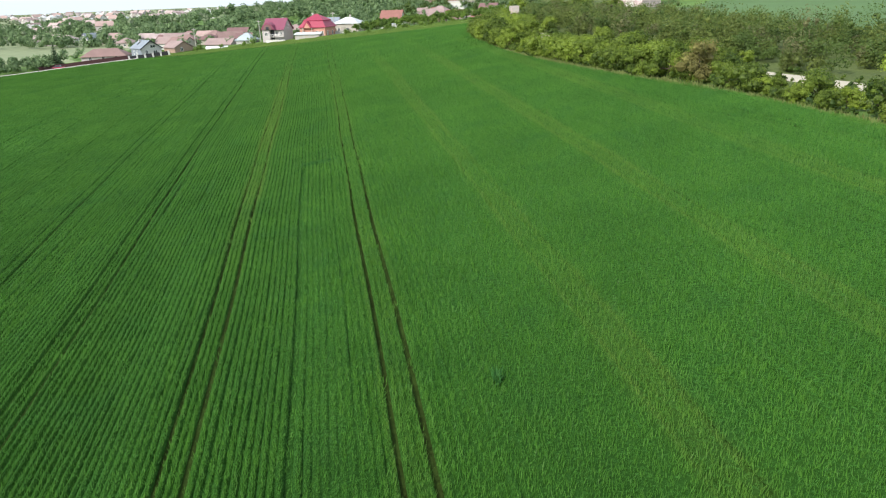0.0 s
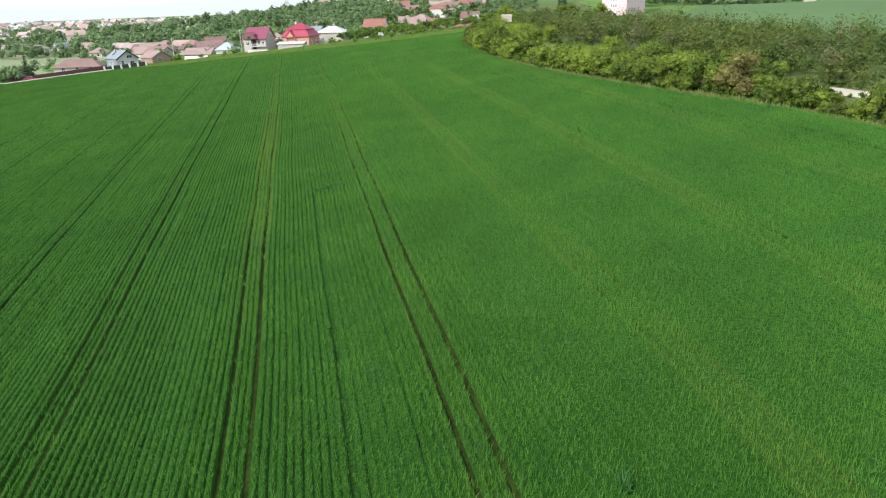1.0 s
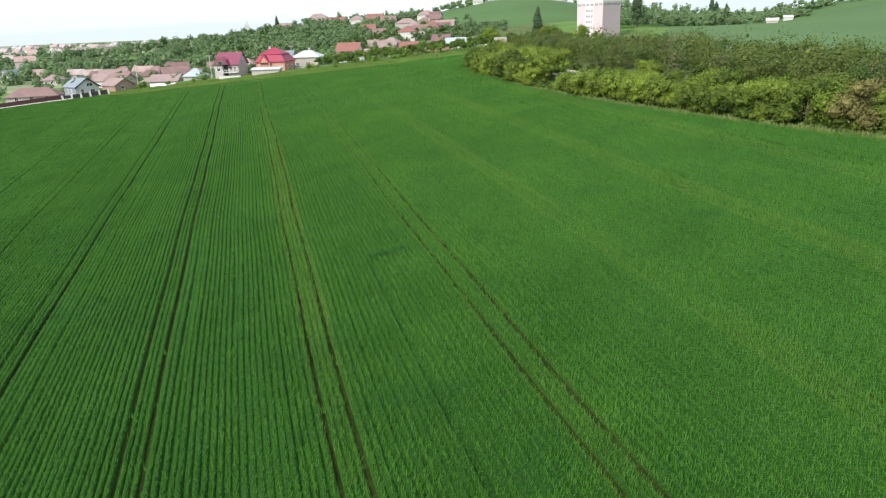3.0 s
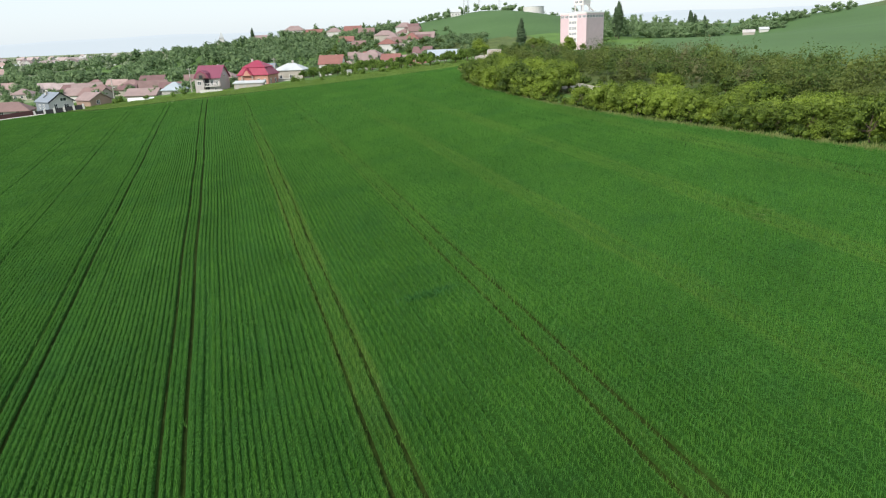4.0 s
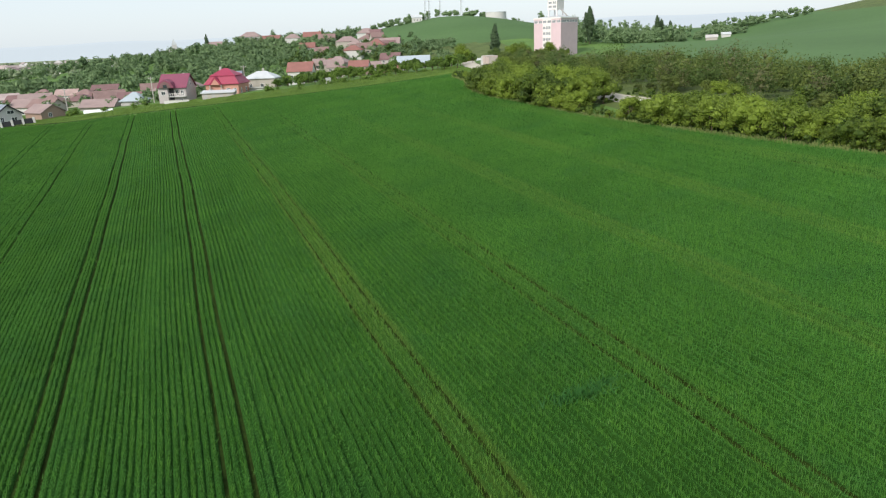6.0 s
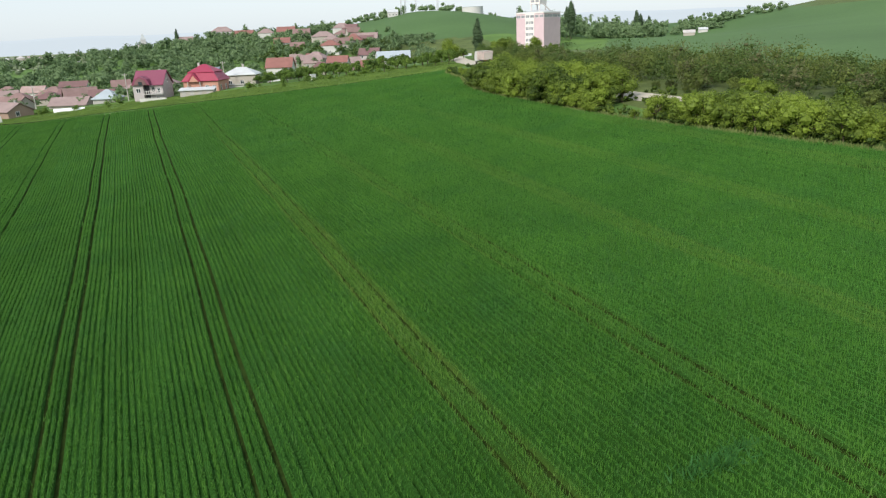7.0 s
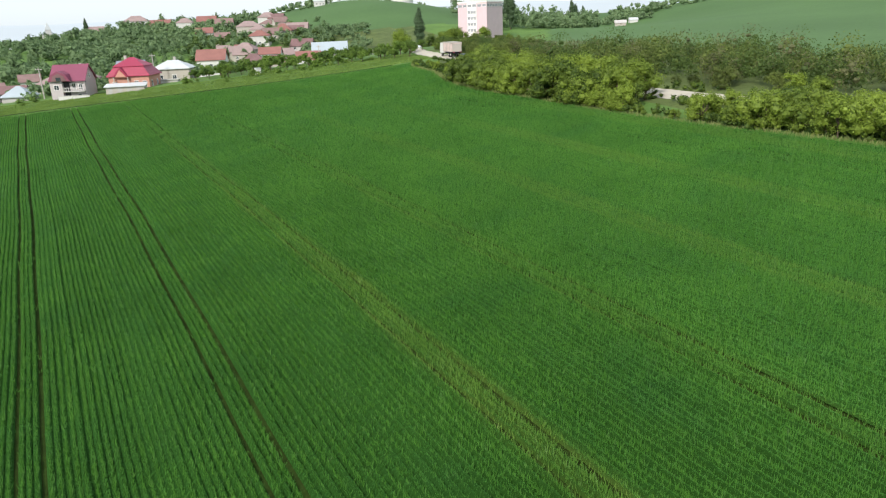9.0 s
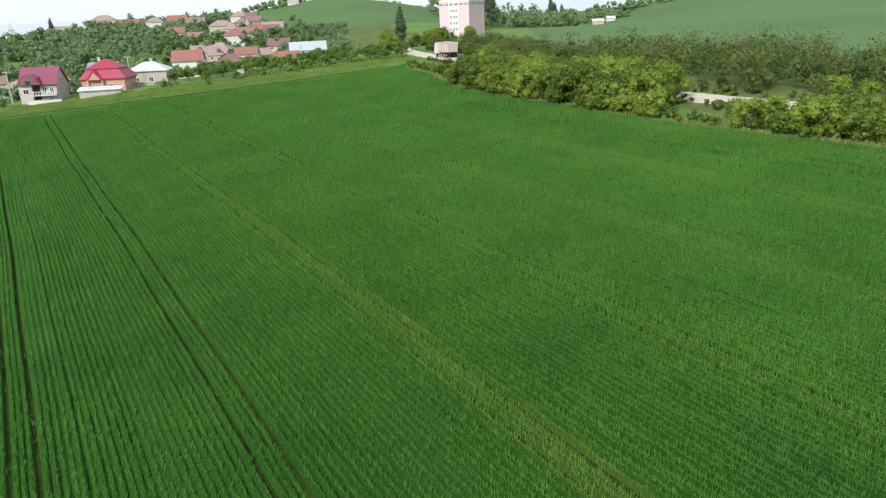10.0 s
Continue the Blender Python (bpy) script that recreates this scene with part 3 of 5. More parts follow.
def roof_mesh(kind, w, d, z, rise, over=0.45, thick=0.18):
    """A roof with eaves: gable (ridge along x), hip, or mansard (a steep skirt under a hip)."""
    W, D = w / 2 + over, d / 2 + over
    z -= over * rise / (d / 2) * 0.5
    bm = bmesh.new()
    if kind == "gable":
        for s in (-1, 1):
            a = [(-W, s * D, z), (W, s * D, z), (W, 0, z + rise), (-W, 0, z + rise)]
            vs = [bm.verts.new(p) for p in a] + [bm.verts.new((p[0], p[1], p[2] + thick)) for p in a]
            for f in ((0, 1, 2, 3), (7, 6, 5, 4), (0, 4, 5, 1), (1, 5, 6, 2), (2, 6, 7, 3), (3, 7, 4, 0)):
                bm.faces.new([vs[i] for i in f])
        bmesh.ops.recalc_face_normals(bm, faces=bm.faces[:])
    elif kind == "hip":
        e = max(0.3, W - D)
        hull([(sx * W, sy * D, z + dz) for sx in (-1, 1) for sy in (-1, 1) for dz in (0, thick)] + [(sx * e, 0, z + rise) for sx in (-1, 1)], bm)
    else:
        e, k = max(0.4, W - D), 0.68
        hull([(sx * W, sy * D, z + dz) for sx in (-1, 1) for sy in (-1, 1) for dz in (0, thick)] + [(sx * W * k, sy * D * k, z + rise * 0.52) for sx in (-1, 1) for sy in (-1, 1)], bm)
        hull([(sx * W * k * 1.06, sy * D * k * 1.06, z + rise * 0.52 + dz) for sx in (-1, 1) for sy in (-1, 1) for dz in (0, thick)] + [(sx * e * 0.8, 0, z + rise) for sx in (-1, 1)], bm)
    return bm


def house(label, w, d, h, roof, rise, wall_mat, roof_mat, windows=(), chimney=None, name="house"):
    thing = tagged(new(name), label, "house")
    if roof == "gable":
        bm = bmesh.new()
        pts = [(-d / 2, -2.5), (d / 2, -2.5), (d / 2, h), (0, h + rise * 0.97), (-d / 2, h)]
        a, b = [bm.verts.new((-w / 2, y, z)) for y, z in pts], [bm.verts.new((w / 2, y, z)) for y, z in pts]
        bm.faces.new(a[::-1])
        bm.faces.new(b)
        for i in range(5):
            bm.faces.new((a[i], a[(i + 1) % 5], b[(i + 1) % 5], b[i]))
        bmesh.ops.recalc_face_normals(bm, faces=bm.faces[:])
    else:
        bm = box(-w / 2, w / 2, -d / 2, d / 2, -2.5, h)
    part("wall", bm, P[wall_mat], thing)
    rf = part("roof", roof_mesh(roof, w, d, h, rise), P[roof_mat], thing)
    for face, x, z, ww, hh in windows:
        window(thing, x, z, ww, hh, face, (d if face in (0, 2) else w) / 2)
    if chimney:
        cx, cy = chimney
        zz = h + rise * (1 - abs(cy) / (d / 2))
        part("chimney", box(cx - 0.35, cx + 0.35, cy - 0.3, cy + 0.3, zz - 1.0, zz + 1.1, bevel=0.03), P["concrete"], rf)
    return thing


# ---------------------------------------------------------------- the dirt road
def road_x(y):
    return np.where(y < 225, hedge_x(np.minimum(y, 225.0)) + 10.2 + 4.4 * (1 - ease(68, 102, y)), 19.6 + 17 * ease(225, 330, y) ** 1.5)


def ribbon(name, xs, ys, width, lift, material, rough=0.0, seed=2):
    """A strip draped over the ground, 3 quads wide."""
    rng = np.random.default_rng(seed)
    p = np.stack([xs, ys], -1)
    t = np.gradient(p, axis=0)
    t /= np.linalg.norm(t, axis=1)[:, None]
    nrm = np.stack([t[:, 1], -t[:, 0]], -1)
    rows = []
    for k in (-0.5, -0.2, 0.2, 0.5):
        q = p + nrm * (k * width + rng.normal(0, rough, (len(p), 1)))
        rows.append(np.stack([q[:, 0], q[:, 1], land(q[:, 0], q[:, 1]) + lift * (1.0 if abs(k) < 0.4 else 0.3)], -1))
    v = np.stack(rows, 1)
    i = np.arange(v.shape[0] * 4).reshape(-1, 4)
    f = np.stack([i[:-1, :-1], i[:-1, 1:], i[1:, 1:], i[1:, :-1]], -1).reshape(-1, 4)
    return new(name, raw_mesh(name, v.reshape(-1, 3), f, [material], None, True))


ry = np.arange(-60, 334, 1.5)
tagged(ribbon("road", road_x(ry), ry, 4.0, 0.12, M["track"], 0.15), "pale dusty unpaved road behind the hedge", "road", kind="structure")

# ---------------------------------------------------------------- hedge and thicket along the road
rng = np.random.default_rng(31)
SHRUB = "leafy green roadside shrub with an uneven crown"
shrubs = [plant("shrub", 40 + i, h, r, 20, 2300, 0.11, M["leaf"], SHRUB, "shrub", 0.12, 0.05) for i, (h, r) in enumerate(((3.2, 2.2), (3.8, 2.3), (2.7, 2.0), (3.4, 2.6)))]
dark_shrubs = [plant("shrub", 60 + i, h, r, 20, 1900, 0.125, M["leaf_dark"], "dull olive shrub of a dense roadside thicket", "shrub", 0.12, 0.05) for i, (h, r) in enumerate(((4.2, 2.8), (5.0, 3.0), (3.6, 2.7)))]
trees = [plant("tree", 80 + i, h, r, 28, 3600, 0.125, M["leaf"], "broad leafy deciduous tree in fresh leaf", "tree", 0.2, 0.12) for i, (h, r) in enumerate(((6.4, 3.6), (5.6, 3.0), (6.0, 3.9)))]
for ob in shrubs + dark_shrubs + trees:
    ob["group"] = "roadside bushes"

hedge_spots = []
for y in np.arange(20, 226, 1.9):
    if y > 201 and rng.random() < 0.5:
        continue
    for k in range(3 if 84 < y < 197 else 2):
        if 141.5 < y < 146.5 + 2 * k:
            continue
        hedge_spots.append((float(hedge_x(y)) + 1.3 + k * 2.6 + rng.uniform(-0.6, 0.6), y + rng.uniform(-0.8, 0.8), k))
used = {}
for x, y, k in hedge_spots:
    s = rng.uniform(0.6, 1.25) * (0.45 if y > 201 else 1.0) * (0.85 if y < 86 else 1.0)
    if 86 < y < 132 or y > 151:
        s = max(s, 0.95 if y < 201 else 0.3)
    elif 132 <= y < 143:
        s *= 0.75
    if y < 86 and rng.random() < (0.5 if k == 1 else 0.15):
        continue
    base = shrubs[rng.integers(4)]
    if 149 < y < 198:
        s *= 1.25
        if k > 0 and rng.random() < 0.6:
            base, s = trees[rng.integers(3)], rng.uniform(0.8, 1.05)
    if base.name not in used:
        used[base.name] = place(base, x, y, rng.uniform(0, 360), s)
    else:
        put(base, x, y, rng.uniform(0, 360), s)
thicket = []
for i in range(1150):
    y = rng.uniform(6, 262)
    off = 4.2 + rng.random() ** 1.1 * (38 if y < 215 else 18)
    low = 1.0 - 0.45 * float(ease(185, 215, y))
    x = float(road_x(y)) + off
    if off > 5.4:
        h = rng.uniform(1.7, 3.9) + 3.6 * rng.random() ** 3
        h *= low
        thicket.append((x, y, h, h * rng.uniform(0.42, 0.7)))
        continue
    base = dark_shrubs[rng.integers(3)] if rng.random() < 0.7 else shrubs[rng.integers(4)]
    s = rng.uniform(0.6, 1.0) * low
    if base.name not in used:
        used[base.name] = place(base, x, y, rng.uniform(0, 360), s)
    else:
        put(base, x, y, rng.uniform(0, 360), s)
for i in range(46):
    x, y = rng.uniform(42, 120), rng.uniform(265, 400)
    if x > 52 + (y - 265) * 0.45:
        continue
    base = (trees + dark_shrubs)[rng.integers(6)]
    put(base, x, y, rng.uniform(0, 360), rng.uniform(0.4, 0.7))
for i, base in enumerate(shrubs + dark_shrubs + trees):
    if base.name not in used:
        place(base, 33.0 + 4 * i, 262.0 + 2 * i, 50 * i, 0.9)
for x, y, s in ((28.5, 299, 1.3), (24, 283, 0.9), (54, 322, 1.5), (60, 330, 1.5), (50, 331, 1.35), (59.6, 345, 1.95), (76, 345, 1.75), (46, 342, 1.1), (69, 345, 1.2), (34, 312, 0.9)):
    put(trees[rng.integers(3)], x, y, rng.uniform(0, 360), s)


# ---------------------------------------------------------------- far woods
def woods(name, spots, leaf, label, per=46, seed=3, lobes=3):
    """Many crowns of leaf clumps on stems, one sheet of foliage. Spots: x, y, height, radius."""
    rng = np.random.default_rng(seed)
    vs, fs, base = [], [], 0
    for x, y, h, r in spots:
        lob = []
        for _ in range(lobes):
            z = rng.uniform(0.2, 0.76)
            lob.append((rng.normal(0, r * 0.5 * (1.1 - z)), rng.normal(0, r * 0.5 * (1.1 - z)), h * z, r * rng.uniform(0.5, 0.8) * (1.15 - 0.55 * z), r * rng.uniform(0.4, 0.6)))
        v, f = leaf_cloud(rng, lob, per, r * 0.17 if per != 380 else 0.15, 0.2 if per == 380 else 0.8 if per < 75 else 0.6)
        vs.append(v + (x, y, zat(x, y)))
        fs.append(f + base)
        base += len(v)
    ob = new(name, raw_mesh(name, np.concatenate(vs), np.concatenate(fs), [leaf]))
    return tagged(ob, label, "woodland", kind="stuff")


kinds = rng.choice(3, len(thicket), p=(0.42, 0.46, 0.12))
for k, leaf, label in ((0, "leaf_dark", "dense olive-green thicket behind the dirt road"), (1, "leaf_wood", "dark green bushes in the thicket behind the dirt road"), (2, "leaf_brown", "brownish half-leafed scrub in the roadside thicket")):
    woods("thicket", [q for q, c in zip(thicket, kinds) if c == k], M[leaf], label, 380, 8 + k, 5)
red = plant("shrub", 141, 4.6, 2.8, 20, 2300, 0.12, M["leaf_red"], "reddish-brown shrub in the roadside hedge", "shrub", 0.12, 0.05)
place(red, 29.6, 85.5)
may = plant("shrub", 142, 3.0, 1.5, 12, 900, 0.12, M["blossom"], "white flowering shrub beside the dirt road", "shrub", 0.12, 0.05)
place(may, 18.6, 141.0, 0, 0.5)
weeds = []
for i in range(620):
    y = rng.uniform(15, 235)
    x = float(hedge_x(y)) + (rng.uniform(0.4, 2.2) if i % 2 else float(road_x(y) - hedge_x(y)) + rng.choice([-1, 1]) * rng.uniform(2.2, 4.0))
    h = rng.uniform(0.5, 1.3)
    weeds.append((x, y, h, h * rng.uniform(0.6, 0.9)))
woods("verge_weeds", weeds, M["leaf"], "rank grass and weeds along the hedge and the road", 40, 18, 2)
spots = []
while len(spots) < 1500:
    x, y = rng.uniform(-430, 30), rng.uniform(420, 840)
    if x > -60 and y < 560 + (x + 60) * 2.0:
        continue
    if -300 < x < -185 and 545 < y < 735 and rng.random() < 0.93:
        continue
    if -140 < x < -95 and 520 < y < 600 and rng.random() < 0.9:
        continue
    if x < -250 and y < 560 and rng.random() < 0.6:
        continue
    h = rng.uniform(4.5, 9) + 4.5 * rng.random() ** 3
    spots.append((x, y, h, h * rng.uniform(0.42, 0.68)))
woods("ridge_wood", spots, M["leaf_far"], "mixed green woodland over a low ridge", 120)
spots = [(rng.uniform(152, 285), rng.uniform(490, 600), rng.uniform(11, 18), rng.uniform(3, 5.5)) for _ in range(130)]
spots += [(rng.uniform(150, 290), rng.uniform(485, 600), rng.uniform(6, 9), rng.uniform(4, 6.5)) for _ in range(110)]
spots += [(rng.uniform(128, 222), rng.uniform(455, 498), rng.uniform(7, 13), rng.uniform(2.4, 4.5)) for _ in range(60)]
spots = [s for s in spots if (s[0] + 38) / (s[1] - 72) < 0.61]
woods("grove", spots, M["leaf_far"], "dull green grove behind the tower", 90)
spots = [(20 + 150 * q + rng.normal(0, 5), 800 + rng.normal(0, 12), rng.uniform(5, 10), rng.uniform(3, 5)) for q in rng.random(60)]
spots += [(rng.uniform(175, 300), rng.uniform(790, 860), rng.uniform(6, 9), rng.uniform(3, 5)) for _ in range(45)]
spots += [(rng.uniform(322, 440), rng.uniform(640, 690), rng.uniform(6, 10), rng.uniform(3, 5)) for _ in range(60)]
spots += [(rng.uniform(288, 350), rng.uniform(612, 640), rng.uniform(4, 7), rng.uniform(2.4, 4)) for _ in range(40)]
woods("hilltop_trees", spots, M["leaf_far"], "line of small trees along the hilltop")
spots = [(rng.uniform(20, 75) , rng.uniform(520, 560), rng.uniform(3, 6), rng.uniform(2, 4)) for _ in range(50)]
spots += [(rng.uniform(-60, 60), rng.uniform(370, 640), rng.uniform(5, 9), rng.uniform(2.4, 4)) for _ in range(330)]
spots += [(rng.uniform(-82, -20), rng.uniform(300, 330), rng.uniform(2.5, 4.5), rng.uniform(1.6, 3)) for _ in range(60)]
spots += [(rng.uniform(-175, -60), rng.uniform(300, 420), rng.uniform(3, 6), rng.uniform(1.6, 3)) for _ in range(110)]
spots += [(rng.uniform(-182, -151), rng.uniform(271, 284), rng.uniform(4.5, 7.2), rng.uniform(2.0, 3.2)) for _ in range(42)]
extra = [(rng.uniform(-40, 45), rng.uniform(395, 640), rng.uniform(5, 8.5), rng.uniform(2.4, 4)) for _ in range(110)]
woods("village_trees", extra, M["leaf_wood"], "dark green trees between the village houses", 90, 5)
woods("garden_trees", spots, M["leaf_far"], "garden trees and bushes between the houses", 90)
spots = [(rng.uniform(-1100, -170), rng.uniform(420, 1900), rng.uniform(5, 10), rng.uniform(3, 6)) for _ in range(900)]
spots = [s for s in spots if not (s[0] > -300 and s[1] < 470)]
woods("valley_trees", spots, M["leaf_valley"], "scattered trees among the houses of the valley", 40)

# poplars
def poplar(seed, h, r):
    rg = np.random.default_rng(seed)
    thing = tagged(new("poplar"), "tall slender dark green poplar", "tree", "poplars")
    part("trunk", tube([(0, 0, -0.5), (0, 0, h * 0.4), (0, 0, h * 0.9)], [0.35, 0.22, 0.05]), M["bark"], thing)
    lob = [(rg.normal(0, 0.35), rg.normal(0, 0.35), h * q, r * float(np.interp(q, (0.1, 0.3, 0.55, 0.75, 0.93), (0.22, 0.58, 0.8, 0.72, 0.3))), h * 0.11) for q in np.linspace(0.1, 0.92, 13)]
    v, f = leaf_cloud(rg, lob, 3600, 0.2, 1.0)
    crown = new("crown", raw_mesh("crown", v, f, [M["leaf_poplar"]]))
    crown.parent = thing
    return thing


pop = poplar(5, 17.5, 2.5)
place(pop, 71.4, 414, 0, 1.3)
put(pop, 146, 470, 40, 0.95)
for x, y, s in ((150, 486, 0.8), (226, 540, 0.9), (232, 545, 0.8), (247, 560, 0.75)):
    put(pop, x, y, 100 * s, s)

# ---------------------------------------------------------------- houses along the field
h2 = house("three-storey pale rendered house with a maroon sheet roof", 8.6, 8.0, 4.9, "gable", 4.1, "pinkwall", "maroon",
           [(0, -2.6, 2.7, 1.2, 1.1), (0, 1.4, 2.6, 0.9, 1.5), (0, 3.1, 2.6, 0.8, 1.3), (1, 0.0, 5.4, 0.8, 1.0), (0, 2.6, 0.3, 0.9, 1.0)], (2.2, 1.0))
part("bay", box(-4.3, -1.2, -5.0, -3.99, -2.5, 4.9), P["pinkwall"], h2, "projecting stair bay")
window(h2, -2.7, 2.7, 1.2, 1.1, 0, 5.0)
# No opening is cut: a dark plate paints the shade inside the loggia.
part("recess", box(-1.15, 0.35, -4.06, -3.95, 0.2, 4.8), P["dark"], h2, "dark plate standing for the shade of the loggia")
part("balcony", box(-1.2, 4.3, -5.1, -3.99, 2.0, 2.2, bevel=0.04), P["white"], h2, "white balcony slab")
for k in range(9):
    part("baluster", box(-1.1 + 0.64 * k, -0.96 + 0.64 * k, -5.06, -4.94, 2.2, 3.0), P["white"], h2)
part("handrail", box(-1.2, 4.3, -5.12, -4.9, 3.0, 3.12), P["white"], h2)
part("garage_door", box(-0.6, 1.4, -4.06, -3.95, -1.2, 1.1), P["grey"], h2, "grey garage door")
dm = hull([(x, y, z) for y in (-5.6, -0.6) for x, z in ((-4.4, 4.9), (1.2, 4.9), (-3.5, 6.6), (0.3, 6.6), (-1.6, 7.5))])
dormer = part("dormer", dm, P["maroon"], h2, "maroon hooded dormer")
# Flat brown plate; the shade of the open dormer is in its colour.
part("dormer_front", hull([(x, y, z) for y in (-5.68, -5.58) for x, z in ((-3.6, 4.9), (0.4, 4.9), (-2.9, 6.2), (-0.3, 6.2), (-1.6, 6.9))]), P["brownroof"], dormer, "dark plate for the shaded dormer opening")
part("dormer_window", box(-2.2, -1.0, -5.74, -5.66, 4.95, 5.9), P["glass"], dormer)
part("gutter", tube([(-4.8, -4.5, 4.45), (4.8, -4.5, 4.45)], [0.08, 0.08], 6), P["dark"], h2)
place(h2, -67.4, 291, -14, z=1.5)
bs = tagged(new("garden_wall"), "low white wall in front of the house", "wall")
part("wall", box(-4.5, 3.5, -0.15, 0.15, -1.0, 1.3), P["white"], bs)
part("coping", box(-4.55, 3.55, -0.2, 0.2, 1.3, 1.42), P["concrete"], bs)
place(bs, -66.5, 283.5, -14, z=1.3)

h3 = house("orange villa with a bright red two-pitch sheet roof", 11.0, 9.2, 4.4, "mansard", 4.9, "orange", "red",
           [(0, -3.9, 1.3, 1.1, 1.4), (0, 2.0, 1.2, 1.0, 1.7), (0, 4.2, 1.3, 0.9, 1.5), (1, -2.4, 1.3, 0.9, 1.5), (1, 1.8, 1.3, 0.9, 1.5)], (-2.0, 0.8))
part("gable", hull([(-3.9, -5.5, 4.2), (0.3, -5.5, 4.2), (-1.8, -5.5, 6.7), (-3.9, -2, 4.2), (0.3, -2, 4.2), (-1.8, -2, 6.7)]), P["red"], h3, "red front gable roof")
part("gable_wall", hull([(-3.3, -5.55, 4.1), (-0.3, -5.55, 4.1), (-1.8, -5.55, 6.0), (-3.3, -4.5, 4.1), (-0.3, -4.5, 4.1), (-1.8, -4.5, 6.0)]), P["orange"], h3)
part("porch", box(-4.0, 0.2, -5.4, -4.59, 0.9, 1.2), P["brownwall"], h3, "dark porch slab")
for px in (-3.8, 0.0):
    part("porch_post", box(px - 0.14, px + 0.14, -5.35, -5.07, -1.5, 4.2), P["cream"], h3)
place(h3, -52.0, 293, -17, z=2.3)
shed = tagged(new("shed"), "long low shed with a pale sheet roof", "shed")
part("wall", box(-4.9, 4.9, -1.4, 1.4, -1.2, 1.5), P["cream"], shed)
part("roof", hull([(-5.3, -1.8, 1.45), (5.3, -1.8, 1.45), (-5.3, 1.8, 2.1), (5.3, 1.8, 2.1), (-5.3, -1.8, 1.6), (5.3, -1.8, 1.6), (-5.3, 1.8, 2.25), (5.3, 1.8, 2.25)]), P["whitesheet"], shed)
for k in range(4):
    part("door", box(-4.3 + 2.4 * k, -3.2 + 2.4 * k, -1.46, -1.35, -0.4, 1.3), P["grey"], shed)
place(shed, -53.8, 281.5, -10, z=2.9)

h4 = house("low house with a pale grey hipped sheet roof", 11.0, 8.0, 4.0, "hip", 2.5, "cream", "whitesheet", [(0, -3, 1.0, 1.1, 1.2), (0, 1, 1.0, 1.1, 1.2), (1, 0, 1.0, 1.1, 1.2)], (0.5, 0.5))
place(h4, -41.6, 309, -15, z=3.0)
s2 = tagged(new("shed"), "small white garden shed", "shed")
part("wall", box(-2.6, 2.6, -1.4, 1.4, -1, 2.2), P["white"], s2)
part("roof", box(-2.9, 2.9, -1.7, 1.7, 2.2, 2.4), P["concrete"], s2)
part("door", box(-0.5, 0.5, -1.47, -1.3, 0, 2.0), P["grey"], s2)
place(s2, -43.0, 296, -15, z=2.2)
h5 = house("cottage with an orange tiled gable roof and white walls", 10.6, 7.4, 3.9, "gable", 3.9, "white", "terracotta", [(0, -3.5, 1.0, 1.1, 1.3), (0, 0, 1.0, 1.1, 1.3), (1, 0, 1.0, 1.1, 1.3)], (2, 1))
place(h5, -28.0, 369, -14, z=2.5)

h1 = house("modern white house with a grey sheet roof and black trim", 9.5, 8.0, 3.1, "gable", 2.9, "white", "slate", [(1, -1.9, 0.5, 0.9, 1.8), (1, 1.6, 0.6, 1.4, 1.4), (1, 0.8, 3.2, 1.9, 0.9), (0, -2, 0.9, 1.0, 1.4), (0, 1, 0.9, 1.0, 1.4)], (-2, -1.2))
for sd_ in (-1, 1):
    part("bargeboard", hull([(x, sd_ * y, z) for x in (5.16, 5.34) for y, z in ((4.45, 2.55), (4.45, 2.95), (0, 5.65), (0, 6.05))]), P["dark"], h1, "black verge board")
part("cladding", box(-4.75, 4.75, -4.05, -3.97, -1.5, 3.05), P["slate"], h1, "grey sheet over the long side wall")
part("roof_window", hull([(x, y, z) for x in (-2.0, -0.9) for y, z in ((-2.6, 4.45), (-1.5, 5.25), (-2.6, 4.25), (-1.5, 5.05))]), P["glass"], h1)
place(h1, -119.3, 287, -45, z=-1.8)
fence = tagged(new("garden_fence"), "white posts with black panels along the field", "fence")
for k in range(6):
    part("post", box(-8 + 2.9 * k, -7.4 + 2.9 * k, -0.3, 0.3, -1.5, 1.7, bevel=0.03), P["white"], fence)
for k in range(5):
    part("panel", box(-7.4 + 2.9 * k, -5.1 + 2.9 * k, -0.06, 0.06, -0.6, 1.5), P["dark"], fence)
fence.matrix_basis = pose(-114.0, 277.5, zat(-114.0, 277.5), 0, -5, 14)

hb = house("long low house with an old brown tiled roof", 17, 8, 2.1, "hip", 3.0, "pinkwall", "oldtile", [(0, -5, 0.8, 1.0, 1.2), (0, 0, 0.8, 1.0, 1.2), (0, 5, 0.8, 1.0, 1.2)])
place(hb, -136.8, 290, 6, z=-3.5)
rf = tagged(new("red_fence"), "dark red sheet fence along the field edge", "fence")
for k in range(11):
    part("panel", box(-16 + 3.0 * k, -13.06 + 3.0 * k, -0.05, 0.05, -0.8, 1.6), P["redfence"], rf)
for k in range(12):
    part("post", box(-16.06 + 3.0 * k, -15.98 + 3.0 * k, -0.08, 0.08, -0.9, 1.75), P["dark"], rf)
rf.matrix_basis = pose(-139, 274.3, zat(-139, 274.3), 0, -5.0, 9)

